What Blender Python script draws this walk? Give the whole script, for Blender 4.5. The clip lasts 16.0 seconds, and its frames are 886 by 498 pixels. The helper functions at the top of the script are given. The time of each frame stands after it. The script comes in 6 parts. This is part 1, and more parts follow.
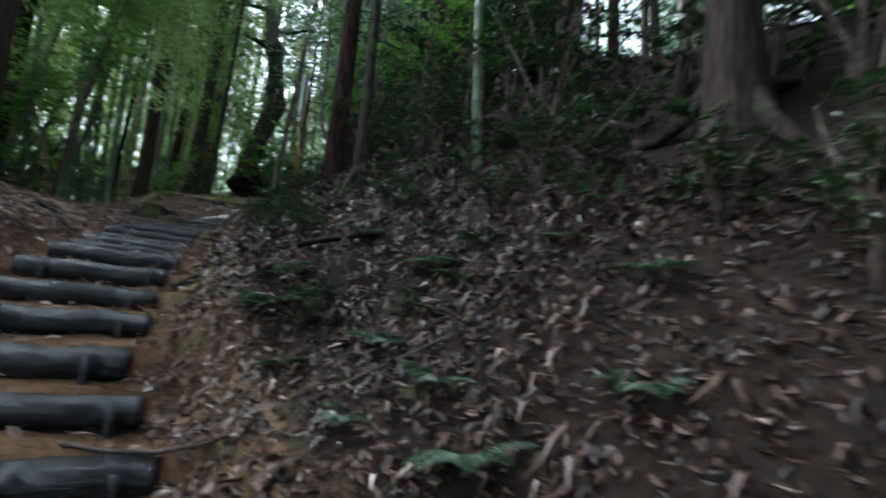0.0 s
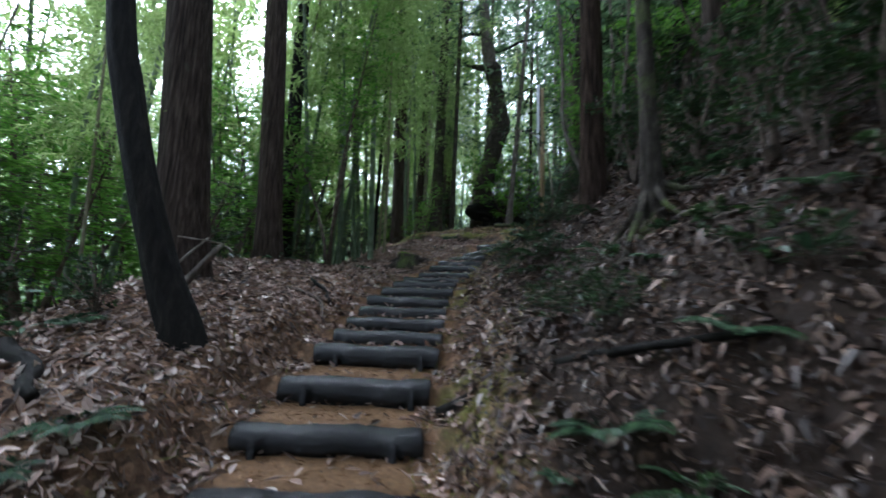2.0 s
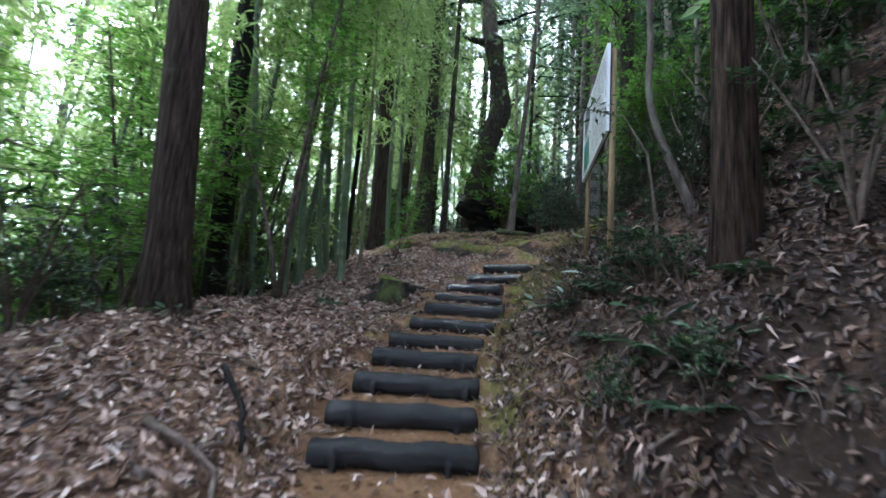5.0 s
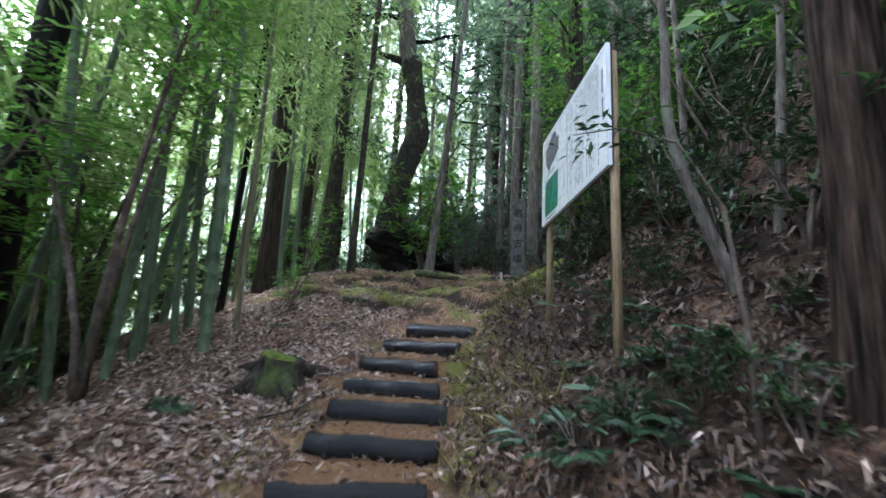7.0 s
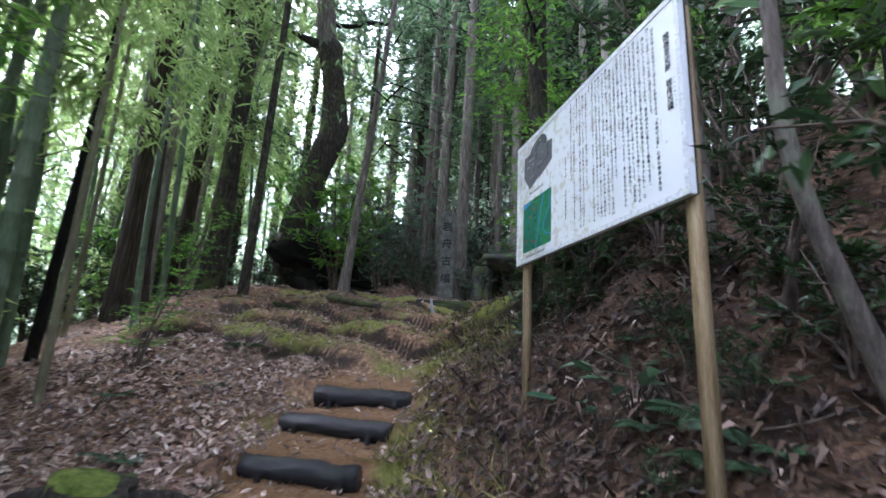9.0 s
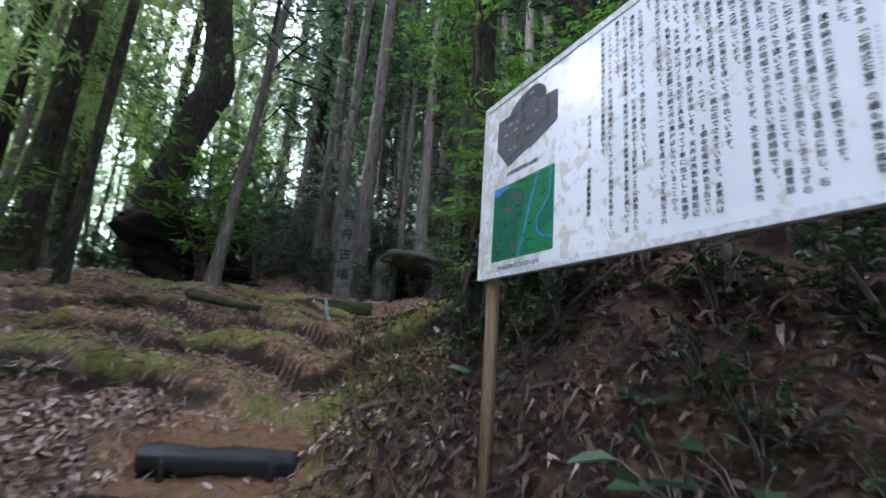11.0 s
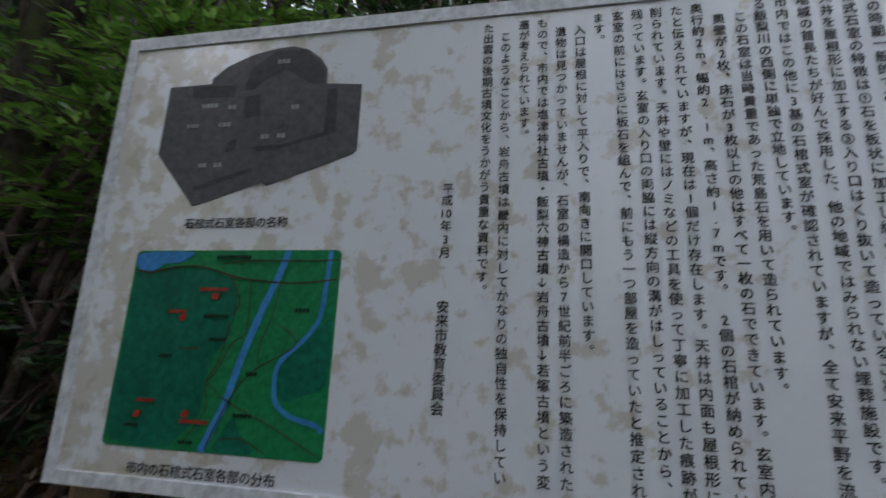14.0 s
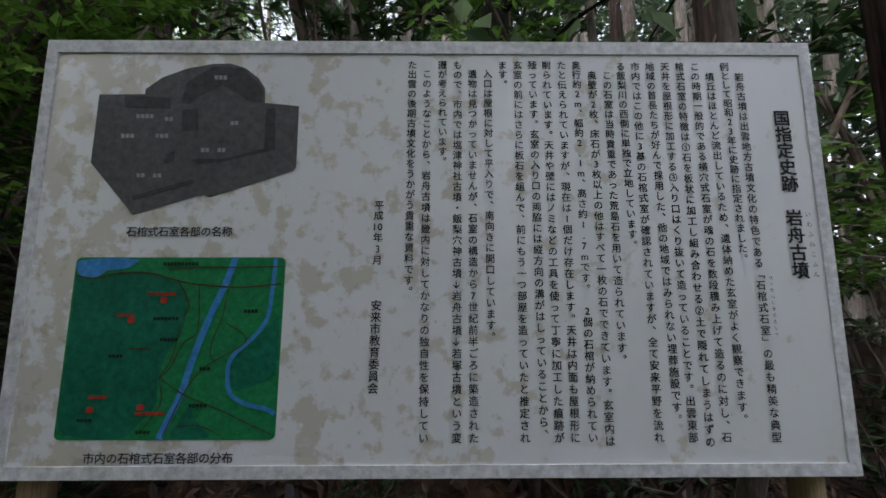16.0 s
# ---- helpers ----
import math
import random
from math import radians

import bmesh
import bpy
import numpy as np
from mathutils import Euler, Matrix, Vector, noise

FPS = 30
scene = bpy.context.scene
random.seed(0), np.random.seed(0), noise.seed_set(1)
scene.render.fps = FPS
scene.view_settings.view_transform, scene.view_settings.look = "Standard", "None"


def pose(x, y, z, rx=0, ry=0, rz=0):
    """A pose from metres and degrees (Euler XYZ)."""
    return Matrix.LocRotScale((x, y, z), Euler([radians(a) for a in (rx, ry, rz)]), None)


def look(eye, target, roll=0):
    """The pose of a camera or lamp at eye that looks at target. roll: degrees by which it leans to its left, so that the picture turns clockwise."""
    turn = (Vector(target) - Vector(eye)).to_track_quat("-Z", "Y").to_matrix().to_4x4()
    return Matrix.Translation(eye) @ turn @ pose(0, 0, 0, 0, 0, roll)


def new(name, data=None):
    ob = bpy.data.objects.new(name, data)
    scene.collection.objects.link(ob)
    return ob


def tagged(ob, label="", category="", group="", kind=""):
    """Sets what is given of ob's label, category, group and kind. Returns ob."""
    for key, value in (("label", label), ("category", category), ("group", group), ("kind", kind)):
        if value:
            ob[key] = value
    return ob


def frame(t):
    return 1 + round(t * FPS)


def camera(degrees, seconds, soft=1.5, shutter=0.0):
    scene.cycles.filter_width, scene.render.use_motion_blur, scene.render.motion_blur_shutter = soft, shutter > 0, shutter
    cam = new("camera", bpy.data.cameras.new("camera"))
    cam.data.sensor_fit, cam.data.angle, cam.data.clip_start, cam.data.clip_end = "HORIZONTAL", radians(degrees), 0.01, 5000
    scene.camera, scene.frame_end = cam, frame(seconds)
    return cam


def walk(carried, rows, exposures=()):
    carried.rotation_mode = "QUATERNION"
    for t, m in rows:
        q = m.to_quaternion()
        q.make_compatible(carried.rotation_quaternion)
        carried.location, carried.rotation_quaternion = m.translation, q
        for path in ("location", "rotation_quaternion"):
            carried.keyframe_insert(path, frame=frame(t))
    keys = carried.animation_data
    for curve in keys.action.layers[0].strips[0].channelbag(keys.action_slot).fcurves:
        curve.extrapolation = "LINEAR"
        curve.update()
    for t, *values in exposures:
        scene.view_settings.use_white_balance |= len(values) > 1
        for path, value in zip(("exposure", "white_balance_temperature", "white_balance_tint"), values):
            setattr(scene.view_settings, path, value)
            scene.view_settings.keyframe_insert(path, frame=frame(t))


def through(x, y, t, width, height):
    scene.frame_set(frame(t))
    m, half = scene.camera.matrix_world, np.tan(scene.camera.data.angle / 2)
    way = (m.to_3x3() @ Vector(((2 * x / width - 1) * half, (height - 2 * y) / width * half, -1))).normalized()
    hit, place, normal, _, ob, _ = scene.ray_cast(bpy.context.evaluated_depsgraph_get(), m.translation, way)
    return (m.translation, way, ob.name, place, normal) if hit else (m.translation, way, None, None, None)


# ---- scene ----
cam = camera(88.3, 16.0, 1.6, 0.65)
PATH = [
    (0, (1.023, 0.881, 2.075), (0.737, 2.826, 2.445), 4.2),
    (0.5, (0.845, 1.09, 2.195), (0.261, 2.975, 2.524), 2.3),
    (1, (0.656, 1.36, 2.42), (-0.121, 3.171, 2.764), 2.1),
    (1.5, (0.421, 1.646, 2.599), (-0.585, 3.337, 2.956), 3.4),
    (2, (0.112, 1.905, 2.78), (-1.082, 3.476, 3.108), 2.2),
    (2.5, (-0.164, 2.127, 2.942), (-1.455, 3.638, 3.168), 1.4),
    (3, (-0.405, 2.408, 3.108), (-1.716, 3.892, 3.391), 1.3),
    (3.5, (-0.714, 2.667, 3.268), (-2.022, 4.147, 3.586), 1.5),
    (3.7, (-0.828, 2.771, 3.298), (-2.121, 4.261, 3.626), 2.7),
    (5.8, (-2.062, 4.06, 3.92), (-3.055, 5.776, 4.185), 3.6),
    (6, (-2.164, 4.184, 3.956), (-3.125, 5.913, 4.249), 4.0),
    (6.5, (-2.355, 4.473, 4.165), (-3.199, 6.244, 4.554), 4.1),
    (7, (-2.614, 4.801, 4.291), (-3.349, 6.616, 4.697), 3.3),
    (7.5, (-2.764, 5.116, 4.467), (-3.456, 6.945, 4.891), 3.6),
    (8, (-2.953, 5.468, 4.587), (-3.581, 7.317, 5.018), 3.5),
    (8.2, (-3.036, 5.595, 4.649), (-3.594, 7.465, 5.087), 2.8),
    (10.3, (-3.51, 6.751, 5.038), (-3.622, 8.701, 5.471), 5.0),
    (10.5, (-3.532, 6.881, 5.049), (-3.575, 8.835, 5.475), 4.4),
    (11, (-3.67, 7.149, 5.152), (-3.566, 9.097, 5.593), 4.1),
    (11.5, (-3.705, 7.474, 5.238), (-3.416, 9.385, 5.75), 5.2),
    (12, (-3.707, 7.732, 5.346), (-3.171, 9.582, 5.886), 4.3),
    (12.5, (-3.811, 7.94, 5.45), (-2.961, 9.663, 6.005), 4.1),
    (13, (-3.803, 8.049, 5.559), (-2.614, 9.57, 6.082), 3.4),
    (13.5, (-3.732, 8.179, 5.642), (-2.317, 9.499, 6.15), 3.0),
    (14, (-3.708, 8.225, 5.762), (-2.107, 9.346, 6.187), 2.1),
    (14.5, (-3.789, 8.232, 5.798), (-2.097, 9.233, 6.163), 1.3),
    (15, (-3.863, 8.204, 5.815), (-2.099, 9.091, 6.132), 0.3),
    (15.5, (-3.873, 8.17, 5.808), (-2.078, 8.995, 6.117), -0.1),
    (16, (-3.88, 8.167, 5.807), (-2.065, 8.953, 6.1), -0.1),
]
walk(cam, [(t, look(eye, target, roll)) for t, eye, target, roll in PATH],
     [(0.0, 2.3, 5350, 6), (3.5, 2.95, 5250, 12), (7.0, 3.6, 5280, 16), (10.5, 3.4, 5350, 24), (12.5, 2.7, 5300, 23), (14.0, 1.92, 5800, 20), (16.0, 1.87, 6000, 19)])

# ---- light: an overcast day under trees ----
world = bpy.data.worlds.new("world")
scene.world = world
world.use_nodes = True
wn, wl = world.node_tree.nodes, world.node_tree.links
sky = wn.new("ShaderNodeTexSky")
sky.sky_type, sky.sun_disc = "NISHITA", False
sky.sun_elevation, sky.sun_rotation = radians(46), radians(-70)
sky.air_density, sky.dust_density, sky.ozone_density = 1.0, 4.0, 1.0
pale = wn.new("ShaderNodeHueSaturation")
pale.inputs["Saturation"].default_value = 0.22
wl.new(sky.outputs[0], pale.inputs["Color"])
wl.new(pale.outputs[0], wn["Background"].inputs[0])
wn["Background"].inputs[1].default_value = 0.15
sun_data = bpy.data.lights.new("sun", "SUN")
sun_data.energy, sun_data.angle, sun_data.color = 1.5, radians(30), (1.0, 0.97, 0.92)
sun = new("sun", sun_data)
sun.matrix_world = look((-22, 14, 24), (-3, 7, 3))

# ---- materials ----
def material(name):
    m = bpy.data.materials.new(name)
    m.use_nodes = True
    return m, m.node_tree.nodes, m.node_tree.links, m.node_tree.nodes["Principled BSDF"]


def ramp(nodes, stops):
    r = nodes.new("ShaderNodeValToRGB")
    els = r.color_ramp.elements
    while len(els) < len(stops):
        els.new(0.5)
    for e, (p, c) in zip(els, stops):
        e.position, e.color = p, (*c, 1)
    return r


def coords(nodes, links, scale=(1, 1, 1), space="Object"):
    c, mp = nodes.new("ShaderNodeTexCoord"), nodes.new("ShaderNodeMapping")
    mp.inputs["Scale"].default_value = scale
    links.new(c.outputs[space], mp.inputs[0])
    return mp.outputs[0]


def noise_node(nodes, links, vec, scale, detail=4.0, rough_=0.6):
    n = nodes.new("ShaderNodeTexNoise")
    n.inputs["Scale"].default_value, n.inputs["Detail"].default_value, n.inputs["Roughness"].default_value = scale, detail, rough_
    links.new(vec, n.inputs["Vector"])
    return n.outputs["Fac"]


def mixed(nodes, links, fac, a, b, kind="MIX"):
    m = nodes.new("ShaderNodeMix")
    m.data_type, m.blend_type = "RGBA", kind
    for socket, v in ((m.inputs[0], fac), (m.inputs[6], a), (m.inputs[7], b)):
        if isinstance(v, bpy.types.NodeSocket):
            links.new(v, socket)
        else:
            socket.default_value = v if isinstance(v, (int, float)) else (*v, 1)
    return m.outputs[2]


def bumped(nodes, links, p, h, strength, distance):
    b = nodes.new("ShaderNodeBump")
    b.inputs["Strength"].default_value, b.inputs["Distance"].default_value = strength, distance
    links.new(h, b.inputs["Height"])
    links.new(b.outputs[0], p.inputs["Normal"])


def surface(name, stops, scale=4.0, stretch=(1, 1, 1), roughness=0.8, bump=0.5, dist=0.01, fine=30.0, spots=None, spec=0.15):
    """A mottled surface: coarse colour noise, fine grain on top, relief from both; spots: (colour, threshold, scale) of moss or dirt."""
    m, n, l, p = material(name)
    v = coords(n, l, stretch)
    a, b = noise_node(n, l, v, scale, 6), noise_node(n, l, v, fine, 5, 0.7)
    r = ramp(n, stops)
    l.new(a, r.inputs[0])
    g = ramp(n, [(0.25, (0.55, 0.55, 0.55)), (0.75, (1.25, 1.25, 1.25))])
    l.new(b, g.inputs[0])
    col = mixed(n, l, 1.0, r.outputs[0], g.outputs[0], "MULTIPLY")
    if spots:
        colour, at, sc = spots
        w = coords(n, l)
        k = ramp(n, [(at, (0, 0, 0)), (at + 0.12, (1, 1, 1))])
        l.new(noise_node(n, l, w, sc, 5, 0.65), k.inputs[0])
        col = mixed(n, l, k.outputs[0], col, colour)
    l.new(col, p.inputs["Base Color"])
    p.inputs["Roughness"].default_value = roughness
    p.inputs["Specular IOR Level"].default_value = spec
    s = n.new("ShaderNodeMath")
    s.operation = "ADD"
    l.new(a, s.inputs[0]), l.new(b, s.inputs[1])
    bumped(n, l, p, s.outputs[0], bump, dist)
    return m


def leaf_material(name, stops, roughness=0.5, through=0.35, spec=0.4):
    """Leaves, each in a shade of its own, that let some light through."""
    m, n, l, p = material(name)
    g = n.new("ShaderNodeNewGeometry")
    r = ramp(n, stops)
    l.new(g.outputs["Random Per Island"], r.inputs[0])
    v = coords(n, l)
    k = ramp(n, [(0.3, (0.7, 0.7, 0.7)), (0.7, (1.2, 1.2, 1.2))])
    l.new(noise_node(n, l, v, 1.5, 3), k.inputs[0])
    col = mixed(n, l, 1.0, r.outputs[0], k.outputs[0], "MULTIPLY")
    l.new(col, p.inputs["Base Color"])
    p.inputs["Roughness"].default_value = roughness
    p.inputs["Specular IOR Level"].default_value = spec
    if through:
        t, mx = n.new("ShaderNodeBsdfTranslucent"), n.new("ShaderNodeMixShader")
        l.new(col, t.inputs[0])
        mx.inputs[0].default_value = through
        l.new(p.outputs[0], mx.inputs[1]), l.new(t.outputs[0], mx.inputs[2])
        l.new(mx.outputs[0], n["Material Output"].inputs[0])
    return m


def ground_material():
    m, n, l, p = material("forest_floor")
    v = coords(n, l)
    wob = n.new("ShaderNodeVectorMath")
    wob.operation = "MULTIPLY_ADD"
    wn_ = n.new("ShaderNodeTexNoise")
    wn_.inputs["Scale"].default_value = 14
    l.new(v, wn_.inputs["Vector"])
    l.new(wn_.outputs["Color"], wob.inputs[0])
    wob.inputs[1].default_value = (0.05, 0.05, 0.05)
    l.new(v, wob.inputs[2])
    cells = n.new("ShaderNodeTexVoronoi")
    cells.inputs["Scale"].default_value = 34
    l.new(wob.outputs[0], cells.inputs["Vector"])
    bits = n.new("ShaderNodeSeparateColor")
    l.new(cells.outputs["Color"], bits.inputs[0])
    each = ramp(n, [(0.0, (0.45, 0.44, 0.43)), (0.6, (1.0, 0.97, 0.93)), (1.0, (1.7, 1.6, 1.5))])
    l.new(bits.outputs[0], each.inputs[0])
    litter = ramp(n, [(0.2, (0.06, 0.037, 0.024)), (0.45, (0.21, 0.13, 0.082)), (0.62, (0.35, 0.235, 0.16)), (0.8, (0.48, 0.36, 0.26))])
    l.new(noise_node(n, l, v, 16, 8, 0.75), litter.inputs[0])
    broad = ramp(n, [(0.3, (0.6, 0.58, 0.55)), (0.7, (1.15, 1.1, 1.05))])
    l.new(noise_node(n, l, v, 1.3, 4), broad.inputs[0])
    col = mixed(n, l, 1.0, litter.outputs[0], broad.outputs[0], "MULTIPLY")
    col = mixed(n, l, 1.0, col, each.outputs[0], "MULTIPLY")
    soil = ramp(n, [(0.25, (0.12, 0.062, 0.028)), (0.55, (0.24, 0.135, 0.062)), (0.8, (0.34, 0.20, 0.10))])
    l.new(noise_node(n, l, v, 28, 7, 0.7), soil.inputs[0])
    moss = ramp(n, [(0.25, (0.05, 0.06, 0.012)), (0.5, (0.19, 0.20, 0.04)), (0.75, (0.38, 0.35, 0.10))])
    l.new(noise_node(n, l, v, 22, 7, 0.7), moss.inputs[0])
    # dark bank soil, its colour lowered further to carry the bank's shade
    shaded_humus = ramp(n, [(0.25, (0.009, 0.0055, 0.0036)), (0.55, (0.034, 0.020, 0.012)), (0.8, (0.085, 0.052, 0.033))])
    l.new(noise_node(n, l, v, 18, 8, 0.75), shaded_humus.inputs[0])
    for name, colour in (("shaded_humus", shaded_humus), ("soil", soil), ("moss", moss)):
        a = n.new("ShaderNodeAttribute")
        a.attribute_name = name
        w = n.new("ShaderNodeMath")
        w.operation = "MULTIPLY_ADD"
        l.new(noise_node(n, l, v, 3.5, 6, 0.7), w.inputs[0])
        w.inputs[1].default_value = 3.2
        w.inputs[2].default_value = -2.35
        s = n.new("ShaderNodeMath")
        s.operation = "MULTIPLY_ADD"
        l.new(a.outputs["Fac"], s.inputs[0])
        s.inputs[1].default_value = 1.45
        l.new(w.outputs[0], s.inputs[2])
        s.use_clamp = True
        col = mixed(n, l, s.outputs[0], col, colour.outputs[0])
    l.new(col, p.inputs["Base Color"])
    p.inputs["Roughness"].default_value = 0.8
    p.inputs["Specular IOR Level"].default_value = 0.25
    relief = n.new("ShaderNodeMath")
    relief.operation = "MULTIPLY_ADD"
    l.new(bits.outputs[1], relief.inputs[0])
    relief.inputs[1].default_value = 0.45
    l.new(noise_node(n, l, v, 26, 8, 0.8), relief.inputs[2])
    bumped(n, l, p, relief.outputs[0], 1.0, 0.035)
    return m


FLOOR = ground_material()
BARK_RED = surface("cedar_bark", [(0.32, (0.018, 0.013, 0.010)), (0.5, (0.056, 0.040, 0.031)), (0.7, (0.125, 0.095, 0.077))], 5, (8, 8, 0.45), 0.9, 1.0, 0.02, 18, ((0.10, 0.115, 0.075), 0.60, 1.6))
BARK_SHAGGY = surface("shaggy_cedar_bark", [(0.36, (0.012, 0.008, 0.006)), (0.48, (0.05, 0.031, 0.022)), (0.62, (0.10, 0.066, 0.048)), (0.78, (0.20, 0.145, 0.115))], 5, (6, 6, 0.5), 0.9, 1.0, 0.05, 14)
BARK_DARK = surface("dark_wet_bark", [(0.3, (0.005, 0.0045, 0.004)), (0.55, (0.014, 0.012, 0.010)), (0.75, (0.034, 0.029, 0.023))], 6, (4, 4, 0.8), 0.75, 1.0, 0.015, 25, ((0.06, 0.07, 0.04), 0.66, 2.2))
BARK_GREY = surface("grey_bark", [(0.3, (0.06, 0.05, 0.042)), (0.5, (0.13, 0.11, 0.092)), (0.72, (0.25, 0.22, 0.185))], 6, (4, 4, 0.6), 0.9, 0.8, 0.012, 22, ((0.15, 0.17, 0.12), 0.55, 1.8))
# naturally pale grey-brown bark, lightened further to paint haze on far trunks
BARK_PALE = surface("pale_trunk_bark", [(0.3, (0.13, 0.11, 0.09)), (0.5, (0.25, 0.22, 0.185)), (0.72, (0.40, 0.36, 0.31))], 5, (4, 4, 0.5), 0.9, 0.6, 0.012, 20, ((0.20, 0.22, 0.16), 0.58, 1.6))
BARK_SNAG = surface("mossy_snag_bark", [(0.3, (0.018, 0.015, 0.012)), (0.5, (0.05, 0.042, 0.033)), (0.72, (0.11, 0.095, 0.075))], 7, (3, 3, 1), 0.9, 1.0, 0.03, 20, ((0.09, 0.115, 0.035), 0.52, 2.0))
LOG = surface("wet_dark_log", [(0.3, (0.002, 0.002, 0.003)), (0.55, (0.006, 0.006, 0.007)), (0.78, (0.018, 0.016, 0.016))], 4, (2.5, 12, 12), 0.2, 0.8, 0.02, 9, None, 0.2)
# a film of water on the logs
LOG.node_tree.nodes["Principled BSDF"].inputs["Coat Weight"].default_value = 0.4
LOG.node_tree.nodes["Principled BSDF"].inputs["Coat Roughness"].default_value = 0.14
film = LOG.node_tree.nodes.new("ShaderNodeBump")
film.inputs["Strength"].default_value, film.inputs["Distance"].default_value = 1.0, 0.035
LOG.node_tree.links.new(noise_node(LOG.node_tree.nodes, LOG.node_tree.links, coords(LOG.node_tree.nodes, LOG.node_tree.links, (1, 2.6, 2.6)), 13, 5, 0.65), film.inputs["Height"])
LOG.node_tree.links.new(film.outputs[0], LOG.node_tree.nodes["Principled BSDF"].inputs["Coat Normal"])
CULM = surface("bamboo_culm", [(0.25, (0.06, 0.092, 0.052)), (0.5, (0.125, 0.165, 0.098)), (0.75, (0.22, 0.255, 0.175))], 2.5, (3, 3, 0.5), 0.45, 0.2, 0.003, 30, ((0.27, 0.29, 0.23), 0.6, 3.0))
CULM_OLD = surface("old_bamboo_culm", [(0.25, (0.10, 0.095, 0.06)), (0.5, (0.20, 0.18, 0.11)), (0.75, (0.30, 0.28, 0.2))], 2.5, (3, 3, 0.5), 0.55, 0.2, 0.003, 30)
TWIG = surface("dead_wood", [(0.3, (0.05, 0.038, 0.03)), (0.55, (0.13, 0.10, 0.08)), (0.78, (0.26, 0.22, 0.18))], 8, (1, 1, 1), 0.85, 0.7, 0.006, 40, ((0.08, 0.09, 0.04), 0.62, 3))
POST = surface("post_timber", [(0.3, (0.215, 0.145, 0.075)), (0.5, (0.32, 0.23, 0.13)), (0.72, (0.43, 0.33, 0.20))], 5, (9, 9, 0.7), 0.65, 0.3, 0.003, 40)
MOSS = surface("moss", [(0.3, (0.05, 0.075, 0.014)), (0.5, (0.13, 0.17, 0.03)), (0.72, (0.24, 0.26, 0.07))], 14, (1, 1, 1), 0.95, 1.0, 0.02, 70)
PILLAR_STONE = surface("weathered_grey_stone", [(0.3, (0.07, 0.07, 0.062)), (0.55, (0.15, 0.15, 0.135)), (0.75, (0.25, 0.25, 0.23))], 7, (1, 1, 1), 0.9, 0.6, 0.01, 45, ((0.10, 0.115, 0.06), 0.58, 3))
STONE_MOSSY = surface("mossy_stone", [(0.3, (0.03, 0.03, 0.026)), (0.55, (0.07, 0.07, 0.062)), (0.75, (0.13, 0.13, 0.115))], 6, (1, 1, 1), 0.9, 0.8, 0.015, 40, ((0.07, 0.09, 0.025), 0.5, 2.5))
STONE = surface("pale_stone", [(0.3, (0.16, 0.16, 0.15)), (0.55, (0.27, 0.27, 0.26)), (0.75, (0.38, 0.38, 0.36))], 6, (1, 1, 1), 0.85, 0.6, 0.01, 40)
LEAF_DEEP = leaf_material("deep_green_leaf", [(0, (0.012, 0.03, 0.010)), (0.5, (0.028, 0.062, 0.018)), (1, (0.06, 0.115, 0.03))], 0.36, 0.25)
LEAF_BROAD = leaf_material("broad_evergreen_leaf", [(0, (0.018, 0.045, 0.022)), (0.5, (0.035, 0.085, 0.038)), (1, (0.07, 0.13, 0.055))], 0.3, 0.2, 0.5)
LEAF_CEDAR = leaf_material("cedar_needles", [(0, (0.055, 0.10, 0.05)), (0.5, (0.10, 0.16, 0.075)), (1, (0.16, 0.23, 0.11))], 0.6, 0.55)
LEAF_CEDAR_DARK = leaf_material("dark_evergreen_needles", [(0, (0.025, 0.045, 0.022)), (0.5, (0.045, 0.075, 0.036)), (1, (0.07, 0.11, 0.05))], 0.6, 0.3)
# grey-green tone lightened to put background haze into the bushes' colour
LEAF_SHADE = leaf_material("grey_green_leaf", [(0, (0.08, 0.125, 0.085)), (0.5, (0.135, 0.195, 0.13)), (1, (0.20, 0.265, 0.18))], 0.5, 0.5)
LEAF_BRIGHT = leaf_material("fresh_green_leaf", [(0, (0.08, 0.19, 0.025)), (0.5, (0.14, 0.29, 0.04)), (1, (0.22, 0.38, 0.07))], 0.45, 0.55)
LEAF_BAMBOO = leaf_material("bamboo_leaf", [(0, (0.20, 0.30, 0.08)), (0.5, (0.30, 0.41, 0.13)), (1, (0.40, 0.50, 0.20))], 0.5, 0.65)
LEAF_FERN = leaf_material("fern_frond", [(0, (0.02, 0.045, 0.02)), (0.5, (0.04, 0.085, 0.035)), (1, (0.075, 0.13, 0.055))], 0.5, 0.3)
LITTER = leaf_material("dry_leaf", [(0, (0.024, 0.014, 0.010)), (0.3, (0.15, 0.089, 0.062)), (0.62, (0.31, 0.205, 0.155)), (0.93, (0.47, 0.355, 0.288)), (1, (0.54, 0.46, 0.40))], 0.42, 0.0, 0.4)
# wet leaves of the bank, with its shading painted into their darker colours
LITTER_WET_SHADED = leaf_material("shaded_wet_leaf", [(0, (0.012, 0.007, 0.005)), (0.5, (0.052, 0.030, 0.019)), (0.88, (0.105, 0.064, 0.042)), (1, (0.17, 0.118, 0.085))], 0.45, 0.0, 0.3)
NEEDLES = leaf_material("dry_cedar_needles", [(0, (0.10, 0.05, 0.025)), (0.6, (0.22, 0.12, 0.055)), (1, (0.33, 0.2, 0.1))], 0.8, 0.0, 0.2)
MOSSY = leaf_material("moss_fronds", [(0, (0.07, 0.085, 0.012)), (0.5, (0.16, 0.18, 0.03)), (1, (0.30, 0.30, 0.07))], 0.8, 0.3)
